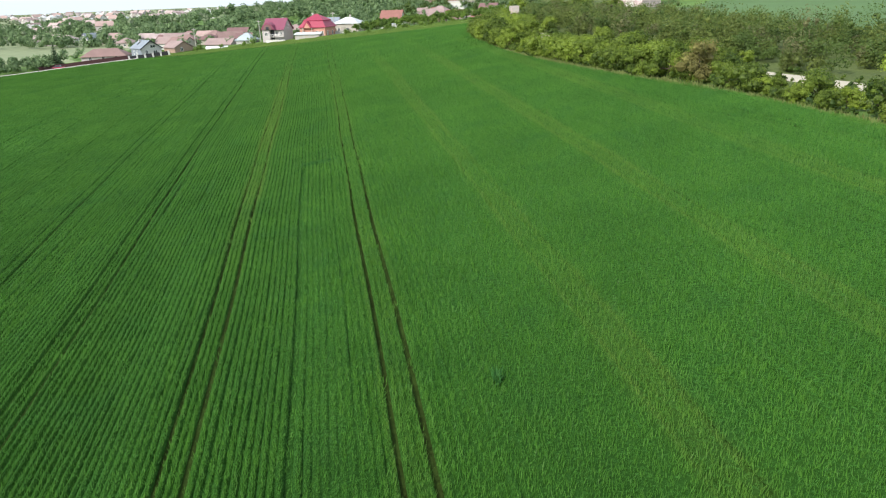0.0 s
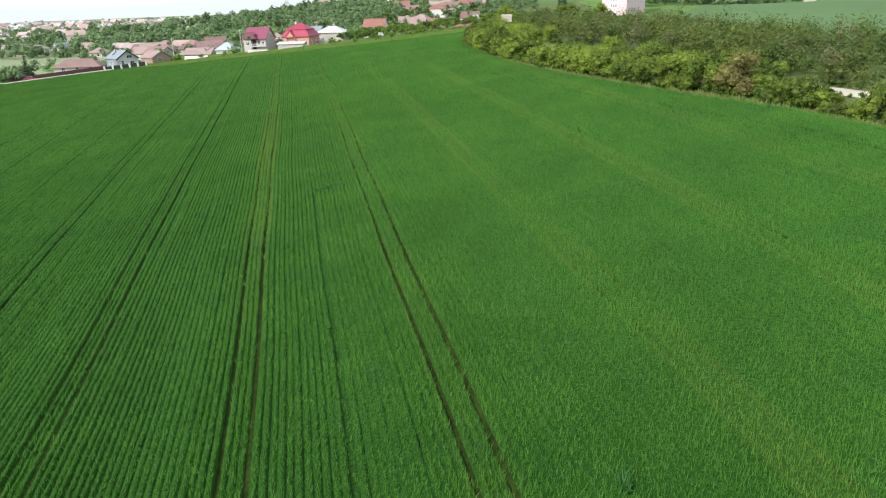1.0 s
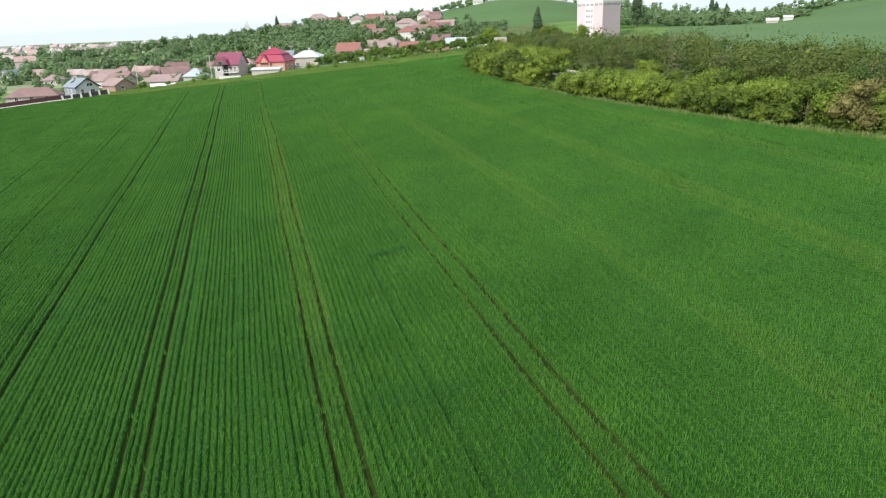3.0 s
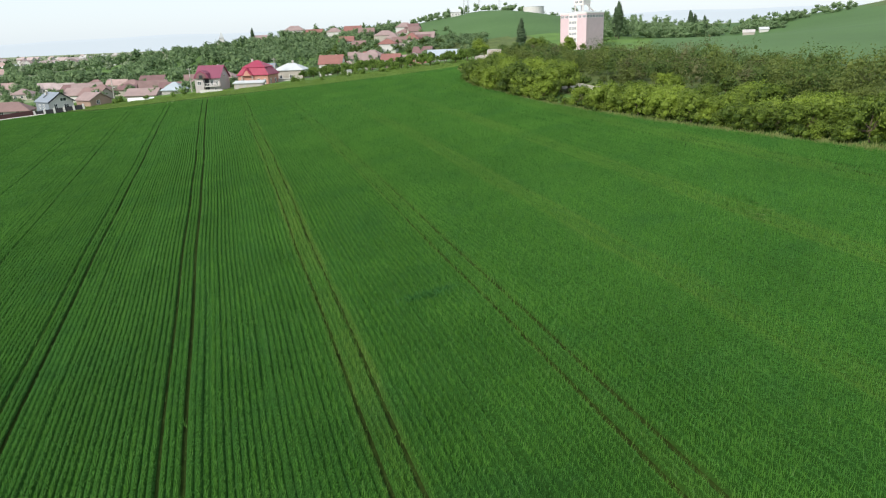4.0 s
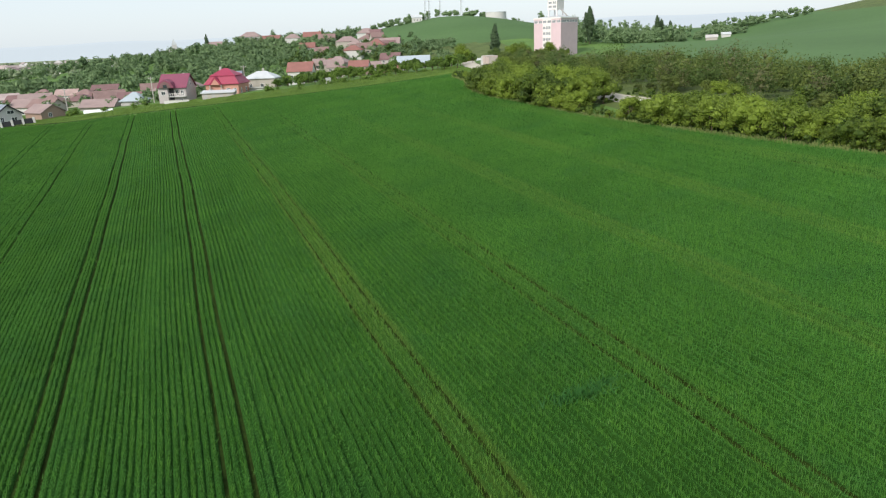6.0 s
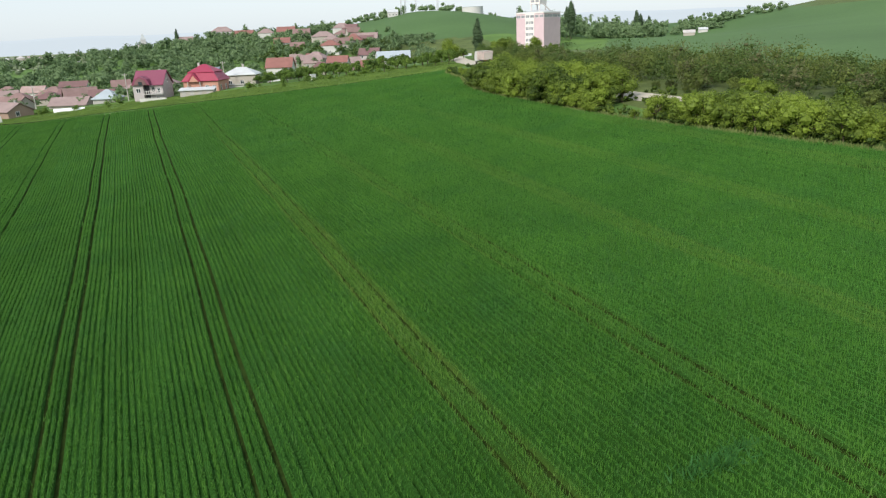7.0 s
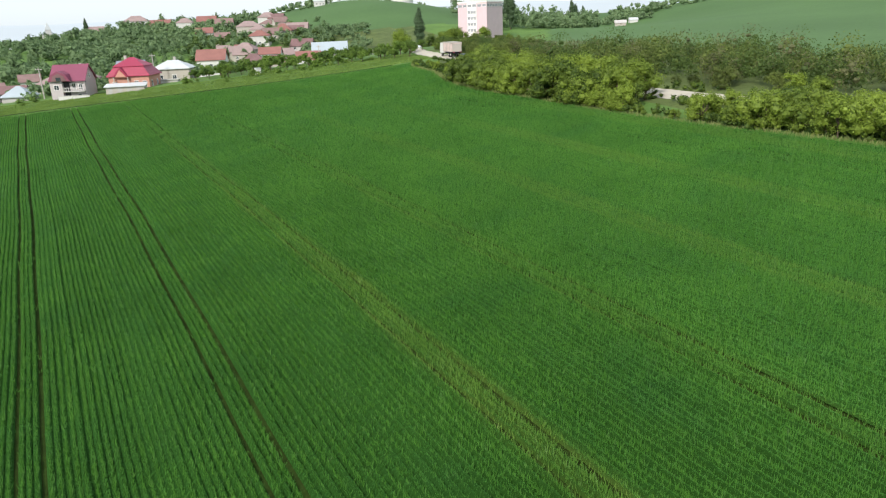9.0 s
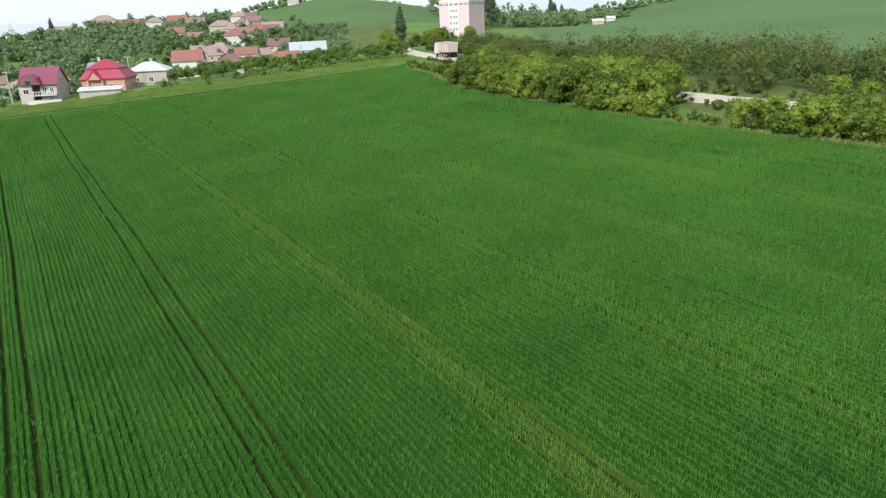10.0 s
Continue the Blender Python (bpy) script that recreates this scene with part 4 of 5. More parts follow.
hc = house("pink-roofed house with a brown gable wall", 9.5, 7.5, 2.3, "gable", 2.4, "brownwall", "beigetile", [(1, -1, 1, 1, 1.2)], (1, 1))
place(hc, -108.0, 291, -44, z=-1.4)
for x, y, rz, kind, w, d, h, rise, wm, rm, lab in (
    (-113, 309, -30, "gable", 10, 7, 2.2, 2.6, "cream", "oldtile", "older house with a brown tiled roof"),
    (-95, 306, -12, "gable", 11.5, 7, 0.6, 2.4, "cream", "beigetile", "long house with a faded tiled roof"),
    (-107, 328, -10, "hip", 8, 7, 2.2, 2.4, "cream", "brownroof", "house with a dark mauve hipped roof"),
    (-101, 336, -8, "gable", 10, 7, 2.2, 2.4, "white", "brownroof", "white house with a dark brown roof"),
    (-83.6, 304, -10, "hip", 7.4, 6.4, 1.4, 2.9, "grey", "bluesheet", "house with a pale blue-grey hipped roof"),
    (-101.5, 420, 10, "gable", 8, 7, 3.2, 3.0, "white", "oldtile", "white house at the foot of the wood"),
    (-78, 334, -12, "hip", 11, 8, 2.6, 2.6, "cream", "beigetile", "house with a faded beige tiled roof"),
    (-70.5, 340, -12, "hip", 8, 7, 3.4, 2.6, "cream", "beigetile", "house with a faded beige tiled roof"),
    (-56, 350, -12, "gable", 9, 7, 5.6, 2.6, "grey", "slate", "house with a blue-grey sheet roof"),
    (5.6, 522, -16, "hip", 12, 9, 5.5, 3.2, "white", "terracotta", "large white house with a red hipped roof"),
    (25, 562, -16, "hip", 12, 10, 5, 4.4, "cream", "terracotta", "large house with an orange hipped roof"),
    (36, 572, -16, "gable", 14, 10, 4, 4.5, "cream", "beigetile", "house with a faded beige tiled roof"),
    (4, 458, -16, "gable", 11, 8, 6, 3.4, "white", "terracotta", "house with a pale red tiled roof"),
    (-7, 432, -16, "hip", 12, 9, 5.5, 4.0, "cream", "brownroof", "house with a dark brown-red roof"),
    (5, 430, -16, "hip", 10, 8, 5, 3.4, "cream", "oldtile", "house with an old brown tiled roof"),
    (19, 430, -16, "gable", 11.5, 8, 5.0, 4, "white", "terracotta", "white house with a red tiled gable roof"),
    (34.5, 455, -12, "gable", 18, 9, 5.2, 4.2, "grey", "bluesheet", "long warehouse with a pale metal roof"),
    (43, 400, -8, "gable", 16, 7, 3.0, 2.2, "brownwall", "brownroof", "long low barn with a brown roof"),
    (10, 640, -10, "hip", 18, 12, 6, 4, "cream", "beigetile", "large house on the slope"),
    (-16, 742, -8, "gable", 16, 10, 6, 5, "pinkwall", "terracotta", "house with a red roof on the ridge"),
    (-34, 760, -8, "hip", 14, 10, 6, 4, "white", "beigetile", "pale house on the ridge"),
    (-54, 780, -8, "gable", 18, 10, 5, 4, "cream", "terracotta", "house with a red roof on the ridge"),
    (-110, 800, -8, "gable", 14, 10, 5, 4, "cream", "beigetile", "pale house on the ridge"),
    (-4, 700, -8, "gable", 14, 10, 6, 4, "cream", "oldtile", "brown-roofed house on the ridge"),
    (30, 690, -8, "hip", 16, 11, 6, 4, "white", "beigetile", "pale house below the hill field"),
    (-22, 640, -8, "gable", 12, 9, 5, 4, "white", "terracotta", "white house below the ridge"),
    (-121, 316, -20, "gable", 10, 7, 2.4, 2.6, "white", "beigetile", "white house with a pale tiled roof"),
    (-118, 332, -10, "hip", 8.5, 7, 2.4, 2.6, "white", "oldtile", "white house with a haze-paled hipped roof"),
    (-96, 322, 20, "gable", 10, 7, 2.4, 2.6, "cream", "oldtile", "older house with a brown tiled roof"),
    (-88, 318, -10, "gable", 8, 6, 1.6, 2.2, "white", "brownroof", "small white house with a dark roof"),
    (-128, 345, 10, "gable", 11, 8, 3, 3, "pinkwall", "beigetile", "house with a faded beige tiled roof"),
    (-112, 352, -20, "hip", 10, 8, 3, 3, "white", "oldtile", "house with an old brown hipped roof"),
    (307, 602, -30, "gable", 9, 6, 2.4, 2.2, "cream", "palegrey", "pale farm building in a hollow of the slope"),
    (326, 612, -20, "gable", 7, 5, 2.2, 1.8, "white", "whitesheet", "small white farm shed in a hollow"),
    (-253, 460, 12, "gable", 15, 8, 3.4, 3.2, "pinkwall", "hazetile", "pale house with a haze-paled pink roof in the valley"),
    (-244, 467, 8, "hip", 10, 8, 3.2, 2.8, "white", "hazetile", "small pale house in the valley"),
    (-222, 452, 60, "gable", 9, 7, 3.6, 3.4, "white", "slate", "white gabled house with a grey roof"),
    (-209, 457, 5, "hip", 15, 9, 3.0, 3.4, "cream", "hazeredtile", "wide house with a haze-paled red hipped roof"),
    (-196, 455, -12, "hip", 10, 8, 2.8, 2.8, "cream", "hazetile", "house with a haze-paled hipped roof"),
    (-184, 446, -15, "gable", 10, 8, 2.8, 2.8, "white", "hazetile", "white house with a pale tiled roof"),
    (-160, 452, -10, "hip", 10, 8, 3.0, 2.8, "grey", "oldtile", "grey house with an old hipped roof"),
    (-147, 382, -20, "gable", 10, 7, 3.0, 2.8, "cream", "brownroof", "house with a dark mauve roof"),
    (-152, 410, -20, "hip", 9, 8, 3.0, 2.8, "white", "oldtile", "white house with an old hipped roof"),
    (-137, 414, -10, "gable", 10, 7, 3.4, 2.8, "white", "hazeredtile", "white house with an orange-pink roof"),
    (-128, 446, -6, "gable", 13, 7, 3.6, 2.6, "white", "brownroof", "long white house with a dark brown roof"),
    (-166, 420, 15, "gable", 10, 7, 3.2, 2.8, "pinkwall", "hazetile", "house with a haze-paled pink roof"),
    (-176, 398, 0, "hip", 9, 8, 2.8, 2.6, "cream", "beigetile", "house with a beige hipped roof"),
    (-299, 640, 10, "gable", 16, 9, 5, 4, "pinkwall", "hazeredtile", "large valley house with a haze-paled red roof"),
    (-322, 600, -10, "hip", 14, 10, 4.5, 3.6, "cream", "hazetile", "valley house with a haze-paled roof"),
    (-352, 730, 0, "gable", 16, 10, 5, 4, "white", "hazetile", "valley house with a pinkish roof"),
    (88, 772, -8, "gable", 10, 7, 4, 2.5, "white", "whitesheet", "small white hut on the hilltop"),
):
    b = house(lab, w, d, h, kind, rise, wm, rm, [(0, -w * 0.28, 1.0, 1.1, 1.2), (0, w * 0.05, 1.0, 1.1, 1.2), (0, w * 0.33, 1.0, 1.1, 1.2), (1, 0, 1.0, 1.0, 1.2)] if h > 2.5 else [])
    place(b, x, y, rz)

big = house("large pale public building on the ridge", 21, 13, 9, "hip", 5, "white", "beigetile", [(0, -8 + 3.2 * k, 1 + 3.4 * f, 1.3, 1.6) for k in range(6) for f in range(2)])
place(big, -76, 812, -6)
more = np.random.default_rng(12)
mixed = [("white", "terracotta", "white house with an orange tiled roof"), ("cream", "oldtile", "older house with a brown tiled roof"), ("cream", "beigetile", "house with a faded beige tiled roof"), ("pinkwall", "brownroof", "house with a dark brown roof")]
for q in range(26):
    x, y = more.uniform(-22, 40), more.uniform(440, 700)
    if abs(y - (560 + (x - 20) * 2.2)) > 90:
        continue
    wm, rm, lab = mixed[more.integers(4)]
    w = more.uniform(9, 13)
    b = house(lab, w, w * 0.75, more.uniform(3, 4.2), ("gable", "hip")[more.integers(2)], more.uniform(2.8, 4), wm, rm, [(0, -w * 0.28, 1.2, 1.1, 1.3), (0, w * 0.22, 1.2, 1.1, 1.3), (1, 0, 1.2, 1.0, 1.2)])
    place(b, x, y, more.uniform(-30, 10))

# the town in the valley
towns = [house(lab, w, d, h, k, r, wm, rm, [(0, -w * 0.25, 1, 1.1, 1.3), (0, w * 0.2, 1, 1.1, 1.3), (1, 0, 1, 1.1, 1.3)]) for lab, w, d, h, k, r, wm, rm in (
    ("town house with a haze-paled red roof", 13, 9, 4.5, "gable", 4, "white", "hazeredtile"), ("town house with a haze-paled grey-brown roof", 12, 10, 4, "hip", 4, "cream", "palegrey"),
    ("town house with a haze-paled beige roof", 14, 9, 4.5, "gable", 3.6, "pinkwall", "hazetile"), ("pale town house with a light sheet roof", 14, 10, 5, "hip", 3.4, "white", "whitesheet"),
    ("town house with a haze-paled pinkish roof", 11, 9, 4.5, "gable", 4, "pinkwall", "hazetile"))]
for b in towns:
    b["group"] = "houses of the town"
first = {b.name: b for b in towns}
rng = np.random.default_rng(77)
n = 0
while n < 228:
    x, y = rng.uniform(-1000, -165), rng.uniform(400, 1700)
    if (x > -320 and y < 480 and not y > 440) or (x > -430 and 470 < y < 840 and x > -300 - (y - 470) * 0.2):
        continue
    if -x > 100 + y * 0.8 or y < 540 and x > -330:
        continue
    b = towns[n % 5]
    if b.name in first:
        place(first.pop(b.name), x, y, rng.uniform(0, 180))
    else:
        put(b, x, y, rng.uniform(0, 180), rng.uniform(0.85, 1.25))
    n += 1

# ---------------------------------------------------------------- silo tower, tank, masts
tower = tagged(new("silo_tower"), "tall pale pink grain silo with white window bands", "tower")
part("wall", box(-9, 9, -9, 9, -4, 20), P["silo"], tower)
part("parapet", box(-9.2, 9.2, -9.2, 9.2, 20, 20.7), P["silo_white"], tower, "white roof edge")
part("roof", hull([(sx * 9.2, sy * 9.2, 20.7) for sx in (-1, 1) for sy in (-1, 1)] + [(-2, 0, 21.9), (2, 0, 21.9)]), P["whitesheet"], tower)
part("stair_bay", box(-3.0, 2.7, -9.2, -8.99, -4, 19.99), P["silo_white"], tower, "white stair bay")
for f in range(4):
    for k in range(3):
        window(tower, -1.9 + 1.75 * k, 5.2 + 3.1 * f, 1.3, 1.5, 0, 9.2)
for k in range(6):
    window(tower, -7.5 + 3.0 * k, 17.9, 2.2, 1.3, 0, 9.2 if k in (2, 3) else 9.0)
for k in range(6):
    window(tower, -7.3 + 2.9 * k, 17.9, 2.3, 1.3, 1, 9.0)
for sx in (-1, 1):
    for sy in (-1, 1):
        part("leg", box(sx * 2.7 - 0.25, sx * 2.7 + 0.25, sy * 3.2 - 0.25, sy * 3.2 + 0.25, 20.8, 25.2), P["silo_white"], tower)
head = part("head_house", box(-3.1, 3.1, -3.7, 3.7, 25.0, 30.6), P["silo_white"], tower, "white lift head on legs")
part("roof_slab", box(-3.4, 3.4, -4.0, 4.0, 30.6, 31.0), P["whitesheet"], head)
part("stair", hull([(3.1, -0.6, 25), (3.1, 0.6, 25), (7.6, -0.6, 21.2), (7.6, 0.6, 21.2), (3.1, -0.6, 25.3), (3.1, 0.6, 25.3), (7.6, -0.6, 21.5), (7.6, 0.6, 21.5)]), P["concrete"], tower, "sloping conveyor gantry")
for f in range(2):
    for k in range(2):
        window(tower, -1.45 + 2.9 * k, 26 + 2.2 * f, 2.1, 1.2, 0, 3.7)
for ob in tower.children_recursive:
    if ob.name.startswith("pane"):
        ob.data.materials[0] = P["paleglass"]
place(tower, 107.8, 424, -52, 0.93, z=5.9)
annex = tagged(new("annex"), "low white building beside the silo", "building")
part("wall", box(-8, 8, -3, 3, -2, 4.2), P["white"], annex)
part("roof", box(-8.4, 8.4, -3.4, 3.4, 4.2, 4.6), P["whitesheet"], annex)
place(annex, 86, 412, -20)

tank = tagged(new("water_tank"), "round white water tank on the hilltop", "tank")
part("shell", tube([(0, 0, -3), (0, 0, 5.2)], [10.2, 10.2], 40), P["white"], tank)
part("roof", tube([(0, 0, 5.2), (0, 0, 5.45), (0, 0, 6.0)], [10.4, 10.4, 1], 40), P["whitesheet"], tank)
place(tank, 163.5, 752, z=33.0)
for x, y, h in ((96, 768, 42), (101, 774, 42), (117, 800, 45), (131, 762, 34)):
    mast = tagged(new("radio_mast"), "thin pale lattice radio mast on the hill", "mast", "masts")
    bm = bmesh.new()
    for a in range(3):
        c, s = math.cos(a * 2.094) * 1.0, math.sin(a * 2.094) * 1.0
        tube([(c, s, -1), (c * 0.3, s * 0.3, h)], [0.14, 0.08], 5, bm)
    part("legs", bm, P["whitesheet"], mast)
    bm = bmesh.new()
    for k in range(int(h / 2)):
        q = 1 - 0.7 * k * 2 / h
        for a in range(3):
            b2 = (a + 1) % 3
            tube([(math.cos(a * 2.094) * q, math.sin(a * 2.094) * q, 2 * k), (math.cos(b2 * 2.094) * q, math.sin(b2 * 2.094) * q, 2 * k + 2)], [0.05, 0.05], 4, bm)
    part("lattice", bm, P["whitesheet"], mast)
    place(mast, x, y)

# ---------------------------------------------------------------- orchard strip
fruit = [plant("fruit_tree", 120 + i, 3.3, 1.9, 15, 1300, 0.13, M["leaf_fruit"], "small orchard tree on the grass strip", "tree", 0.2, 0.16) for i in range(3)]
spots = [(-36 + 51 * q + 4.0 * k + rng.normal(0, 0.7), 286 - 36 * q + k * 5.5 + rng.normal(0, 1.0)) for k in range(3) for q in np.linspace(0, 1, 17)]
seen = set()
for x, y in spots:
    b = fruit[rng.integers(3)]
    b["group"] = "orchard trees"
    if b.name not in seen:
        seen.add(b.name)
        place(b, x, y, rng.uniform(0, 360), rng.uniform(0.8, 1.15))
    else:
        put(b, x, y, rng.uniform(0, 360), rng.uniform(0.75, 1.3))
tussocks = []
for i in range(48):
    q = rng.random()
    if -76 < -130 + 145 * q < -42:
        continue
    h = rng.uniform(0.8, 1.9)
    tussocks.append((-130 + 145 * q + rng.normal(0, 1), float(edge_y(-130 + 145 * q)) + rng.uniform(19, 30), h, h * rng.uniform(0.8, 1.2)))
woods("strip_bushes", tussocks, M["leaf_fruit"], "low bushes between the field strip and the gardens", 90, 28, 3)


def grass_tufts(name, x, y, tall, material, label, seed):
    """Upright blades of rough grass at the places given."""
    rg = np.random.default_rng(seed)
    n = len(x)
    p = np.stack([x, y, land(x, y) - 0.02], -1)
    a, w = rg.random(n) * 6.28, rg.uniform(0.05, 0.12, n)
    d = np.stack([np.cos(a) * w, np.sin(a) * w, 0 * w], -1)
    tip = np.stack([rg.normal(0, 0.12, n), rg.normal(0, 0.12, n), rg.uniform(0.4, 1.0, n) * tall], -1)
    v = np.stack([p - d, p + d, p + tip], 1).reshape(-1, 3)
    ob = new(name, raw_mesh(name, v, np.arange(3 * n).reshape(-1, 3), [material]))
    return tagged(ob, label, "grass", kind="stuff")


tx = rng.uniform(-125, 18, 90000)
band = rng.choice([6.5, 11.0, 14.5, 20.0, 26.0], 90000) + rng.normal(0, 1.1, 90000)
grass_tufts("strip_grass", tx, edge_y(tx) + band, 0.34 + 0.1 * np.sin(tx), M["grass"], "rough light green grass between the field and the gardens", 15)
vy = rng.uniform(20, 232, 9000)
grass_tufts("verge_grass", hedge_x(vy) + rng.normal(0.2, 0.45, 9000), vy, 0.6, M["drygrass"], "dry yellowish grass at the foot of the hedge", 16)
mx = np.arange(-135, 8, 1.5)
kx = np.arange(-184, -117, 1.5)
tagged(ribbon("kerb", kx, edge_y(kx) + 1.0, 0.9, 0.5, P["concrete"], 0.02), "pale concrete kerb along the garden fences", "kerb", kind="structure")
tagged(ribbon("field_furrow", mx, edge_y(mx) + 3.8, 1.6, 0.05, M["soil"], 0.08), "dark furrow along the far edge of the crop", "furrow", kind="structure")

# ---------------------------------------------------------------- lorry and car on the road
def wheel(parent, x, y, r, w):
    bm = tube([(0, -w / 2, 0), (0, w / 2, 0)], [r, r], 16)
    t = part("wheel", bm, P["tyre"], parent, m=pose(x, y, r))
    part("rim", tube([(0, -w / 2 - 0.02, 0), (0, w / 2 + 0.02, 0)], [r * 0.55, r * 0.55], 12), P["concrete"], t)


lorry = tagged(new("lorry"), "dusty pale red tipper lorry on the dirt road", "lorry")
part("chassis", box(-4.0, 4.2, -0.5, 0.5, 0.7, 1.05), P["dark"], lorry)
part("tipper_body", hull([(-4.2, -1.2, 1.2), (1.7, -1.2, 1.2), (-4.2, 1.2, 1.2), (1.7, 1.2, 1.2), (-4.4, -1.28, 3.2), (1.8, -1.28, 3.2), (-4.4, 1.28, 3.2), (1.8, 1.28, 3.2)]), P["truckred"], lorry, "dusty red load body")
for k in range(6):
    part("rib", box(-3.9 + 1.05 * k, -3.78 + 1.05 * k, -1.34, 1.34, 1.2, 3.15), P["cream"], lorry)
part("tailgate", box(-4.52, -4.42, -1.15, 1.15, 1.25, 3.05), P["cream"], lorry)
for y in (-0.85, 0.85):
    part("tail_light", box(-4.58, -4.52, y - 0.18, y + 0.18, 1.02, 1.16), P["red"], lorry)
part("mudguard", box(-4.2, -1.2, -1.22, 1.22, 1.06, 1.16), P["dark"], lorry)
part("rail", box(-4.45, 1.85, -1.36, 1.36, 3.2, 3.4), P["cream"], lorry)
cab = part("cab", hull([(2.0, -1.2, 0.8), (4.4, -1.2, 0.8), (2.0, 1.2, 0.8), (4.4, 1.2, 0.8), (2.0, -1.15, 3.2), (4.0, -1.15, 3.2), (2.0, 1.15, 3.2), (4.0, 1.15, 3.2), (4.4, -1.2, 1.9), (4.4, 1.2, 1.9)]), P["white"], lorry)
part("windscreen", hull([(4.38, -1.0, 2.05), (4.38, 1.0, 2.05), (4.08, -0.95, 3.0), (4.08, 0.95, 3.0), (4.45, -1.0, 2.05), (4.45, 1.0, 2.05), (4.15, -0.95, 3.0), (4.15, 0.95, 3.0)]), P["glass"], cab)
for x in (-3.2, -1.9, 3.2):
    for y in (-1.0, 1.0):
        wheel(lorry, x, y, 0.5, 0.36)
lorry.matrix_basis = pose(20.6, 231.5, zat(20.6, 231.5) + 0.12, 0, 0, 90) @ Matrix.Scale(0.95, 4)

car = tagged(new("car"), "small dark blue car on the dirt road", "car")
part("body", hull([(-2.0, -0.82, 0.35), (2.0, -0.82, 0.35), (-2.0, 0.82, 0.35), (2.0, 0.82, 0.35), (-2.05, -0.8, 0.9), (1.95, -0.8, 0.8), (-2.05, 0.8, 0.9), (1.95, 0.8, 0.8)]), P["blue"], car)
cb = part("cabin", hull([(-1.7, -0.75, 0.88), (1.0, -0.75, 0.86), (-1.7, 0.75, 0.88), (1.0, 0.75, 0.86), (-1.2, -0.6, 1.45), (0.3, -0.6, 1.45), (-1.2, 0.6, 1.45), (0.3, 0.6, 1.45)]), P["glass"], car)
part("roof", box(-1.25, 0.35, -0.62, 0.62, 1.44, 1.5), P["blue"], cb)
for x in (-1.25, 1.3):
    for y in (-0.75, 0.75):
        wheel(car, x, y, 0.32, 0.2)
car.matrix_basis = pose(18.6, 218.6, zat(18.6, 218.6) + 0.12, 0, 0, 247)

# ---------------------------------------------------------------- church, poles and small things
church = tagged(new("church"), "small white church with a slender steeple on the ridge", "church")
part("nave", box(-5, 5, -11, 11, -4, 8), P["white"], church)
part("roof", roof_mesh("gable", 22, 10, 8, 4.5), P["slate"], church, m=pose(0, 0, 0, 0, 0, 90))
part("tower", box(-2.2, 2.2, -14, -10.9, -4, 12), P["white"], church)
part("steeple", hull([(-2.5, -14.3, 12), (2.5, -14.3, 12), (-2.5, -10.6, 12), (2.5, -10.6, 12), (0, -12.45, 18)]), P["whitesheet"], church)
place(church, -149, 800, 10)
put(pop, -118, 800, 30, 0.75)


def pole(x, y, h=8.0, rz=0.0):
    p = tagged(new("utility_pole"), "grey concrete utility pole with a cross arm", "pole", "utility poles")
    part("shaft", tube([(0, 0, -1), (0, 0, h)], [0.2, 0.12], 8), P["concrete"], p)
    part("cross_arm", box(-0.9, 0.9, -0.07, 0.07, h - 0.6, h - 0.45), P["concrete"], p)
    for k in (-0.75, 0.0, 0.75):
        part("insulator", tube([(k, 0, h - 0.45), (k, 0, h - 0.22)], [0.06, 0.04], 6), P["white"], p)
    place(p, x, y, rz)


for x, y, h in ((-76.5, 298, 8.5), (-104, 300, 8), (-47, 302, 8.5), (7, 330, 8.5), (32, 352, 8), (37, 366, 8), (46, 372, 8), (-20, 410, 9)):
    pole(x, y, h, -15)

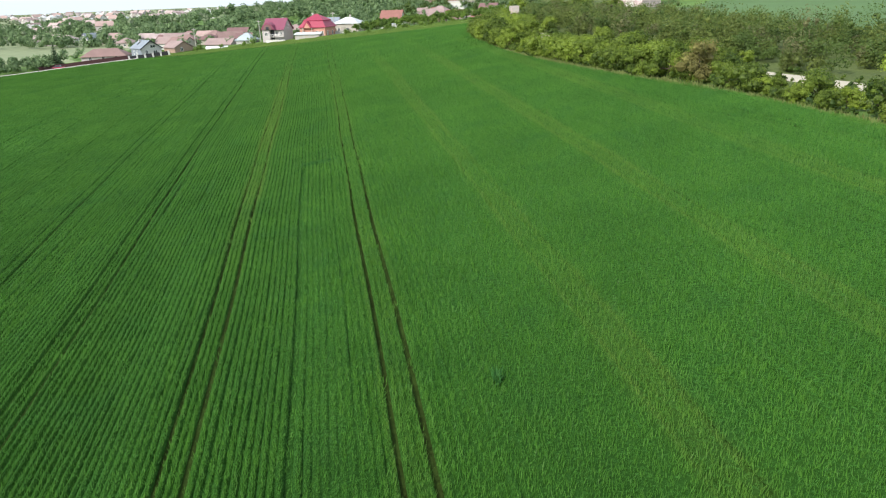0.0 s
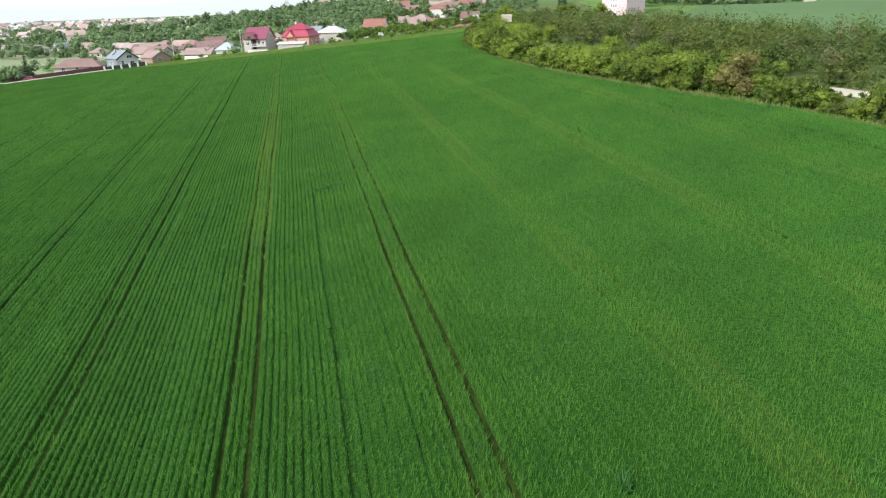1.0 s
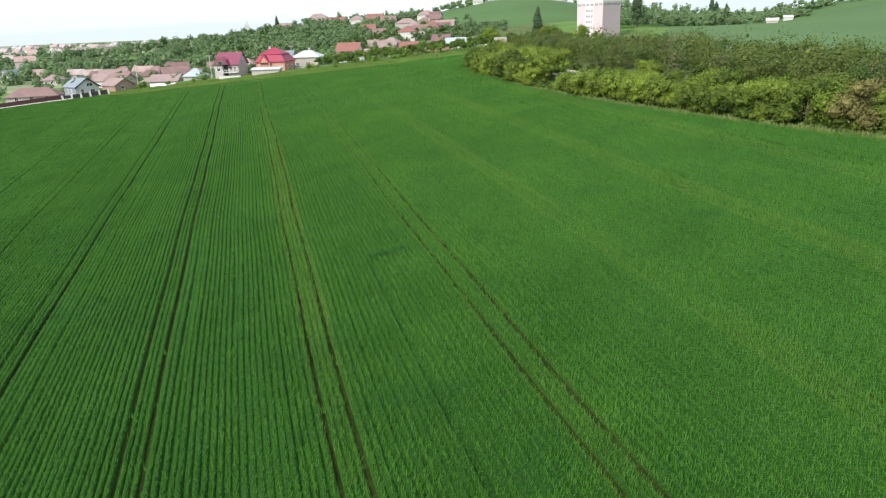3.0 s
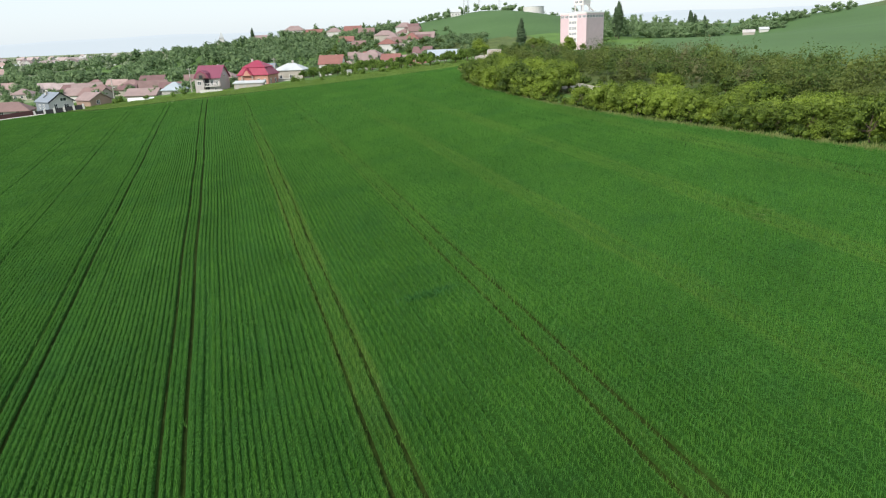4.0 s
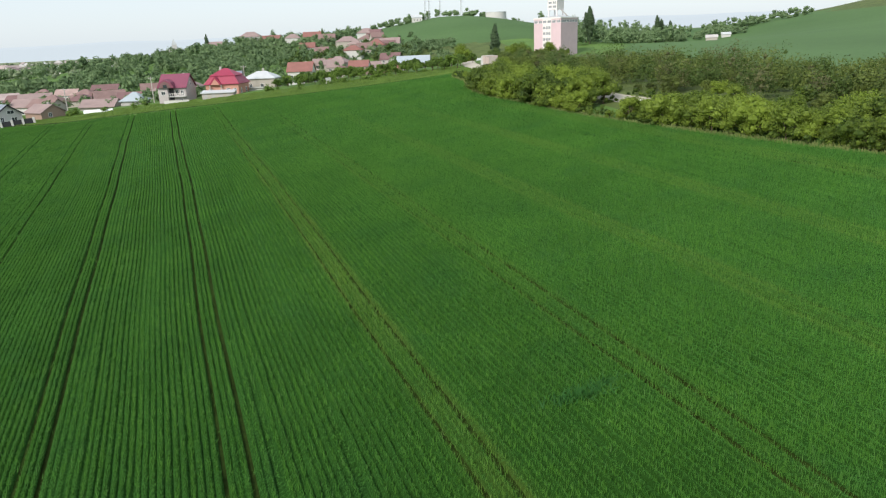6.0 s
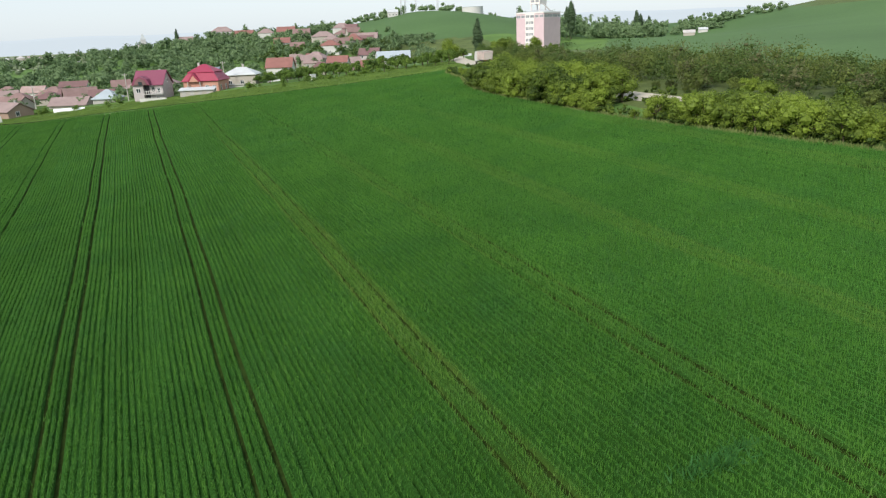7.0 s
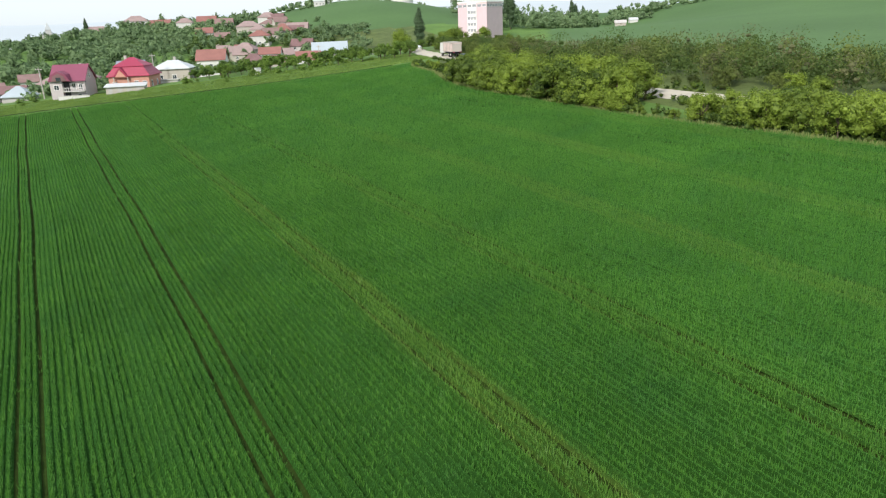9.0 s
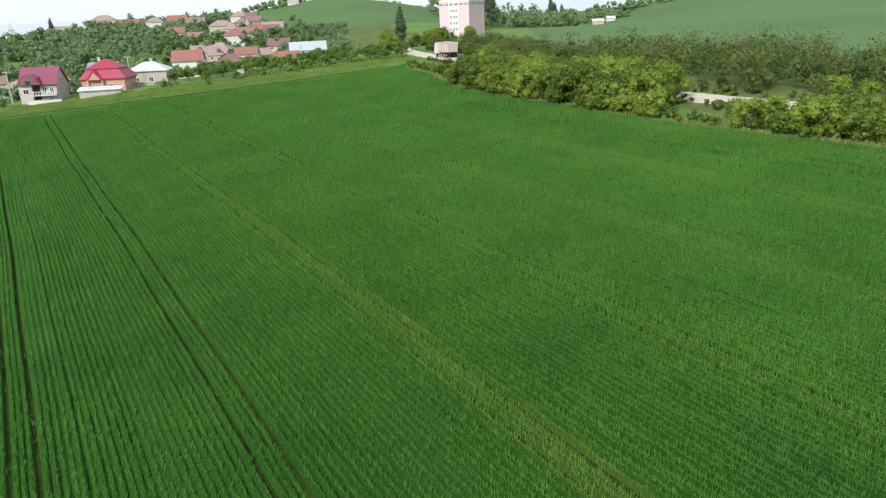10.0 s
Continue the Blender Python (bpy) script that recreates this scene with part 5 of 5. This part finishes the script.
tunnel = tagged(new("polytunnel"), "low white film tunnel beside the field", "polytunnel")
bm = bmesh.new()
arc = [(math.cos(a) * 1.3, math.sin(a) * 1.15) for a in np.linspace(0, math.pi, 9)]
ends = [[bm.verts.new((x, y, z - 0.3)) for y, z in arc] for x in (-4.2, -2.1, 0, 2.1, 4.2)]
for a, b in zip(ends, ends[1:]):
    for i in range(8):
        bm.faces.new((a[i], b[i], b[i + 1], a[i + 1]))
bm.faces.new(ends[0])
bm.faces.new(ends[-1][::-1])
bmesh.ops.recalc_face_normals(bm, faces=bm.faces[:])
part("film", bm, P["film"], tunnel)
place(tunnel, -91.5, 288, 8)

hive = tagged(new("beehive"), "white wooden box hive on the grass strip", "beehive")
part("box", box(-0.7, 0.7, -0.6, 0.6, 0, 1.5, bevel=0.03), P["white"], hive)
part("lid", box(-0.8, 0.8, -0.7, 0.7, 1.5, 1.65), P["whitesheet"], hive)
place(hive, -20.0, 271.5, 10)

kiosk = house("tiny white hut at the end of the road", 3.0, 2.6, 2.2, "gable", 1.2, "white", "whitesheet", [(0, 0, 0.9, 0.7, 0.8)])
place(kiosk, 40.5, 322, -20)

conifer = tagged(new("spruce"), "dark green young spruce at the field corner", "tree")
part("trunk", tube([(0, 0, -0.5), (0, 0, 8.5)], [0.2, 0.04]), M["bark"], conifer)
cg = np.random.default_rng(50)
v, f = leaf_cloud(cg, [(0, 0, 1.2 + 7.4 * q, 2.0 * (1 - q) + 0.25, 0.7) for q in np.linspace(0, 1, 9)], 900, 0.2)
crown = new("crown", raw_mesh("crown", v, f, [M["leaf_poplar"]]))
crown.parent = conifer
place(conifer, -150.5, 277, 0, 1.05)
redcar = tagged(new("car"), "dark red car parked behind the fence", "car")
part("body", hull([(-2.0, -0.82, 0.35), (2.0, -0.82, 0.35), (-2.0, 0.82, 0.35), (2.0, 0.82, 0.35), (-2.05, -0.8, 0.9), (1.95, -0.8, 0.8), (-2.05, 0.8, 0.9), (1.95, 0.8, 0.8)]), P["red"], redcar)
rc = part("cabin", hull([(-1.7, -0.75, 0.88), (1.0, -0.75, 0.86), (-1.7, 0.75, 0.88), (1.0, 0.75, 0.86), (-1.2, -0.6, 1.45), (0.3, -0.6, 1.45), (-1.2, 0.6, 1.45), (0.3, 0.6, 1.45)]), P["glass"], redcar)
part("roof", box(-1.25, 0.35, -0.62, 0.62, 1.44, 1.5), P["red"], rc)
for x in (-1.25, 1.3):
    for y in (-0.75, 0.75):
        wheel(redcar, x, y, 0.32, 0.2)
redcar.matrix_basis = pose(-146.5, 271.0, zat(-146.5, 271.0), 0, 0, 8)
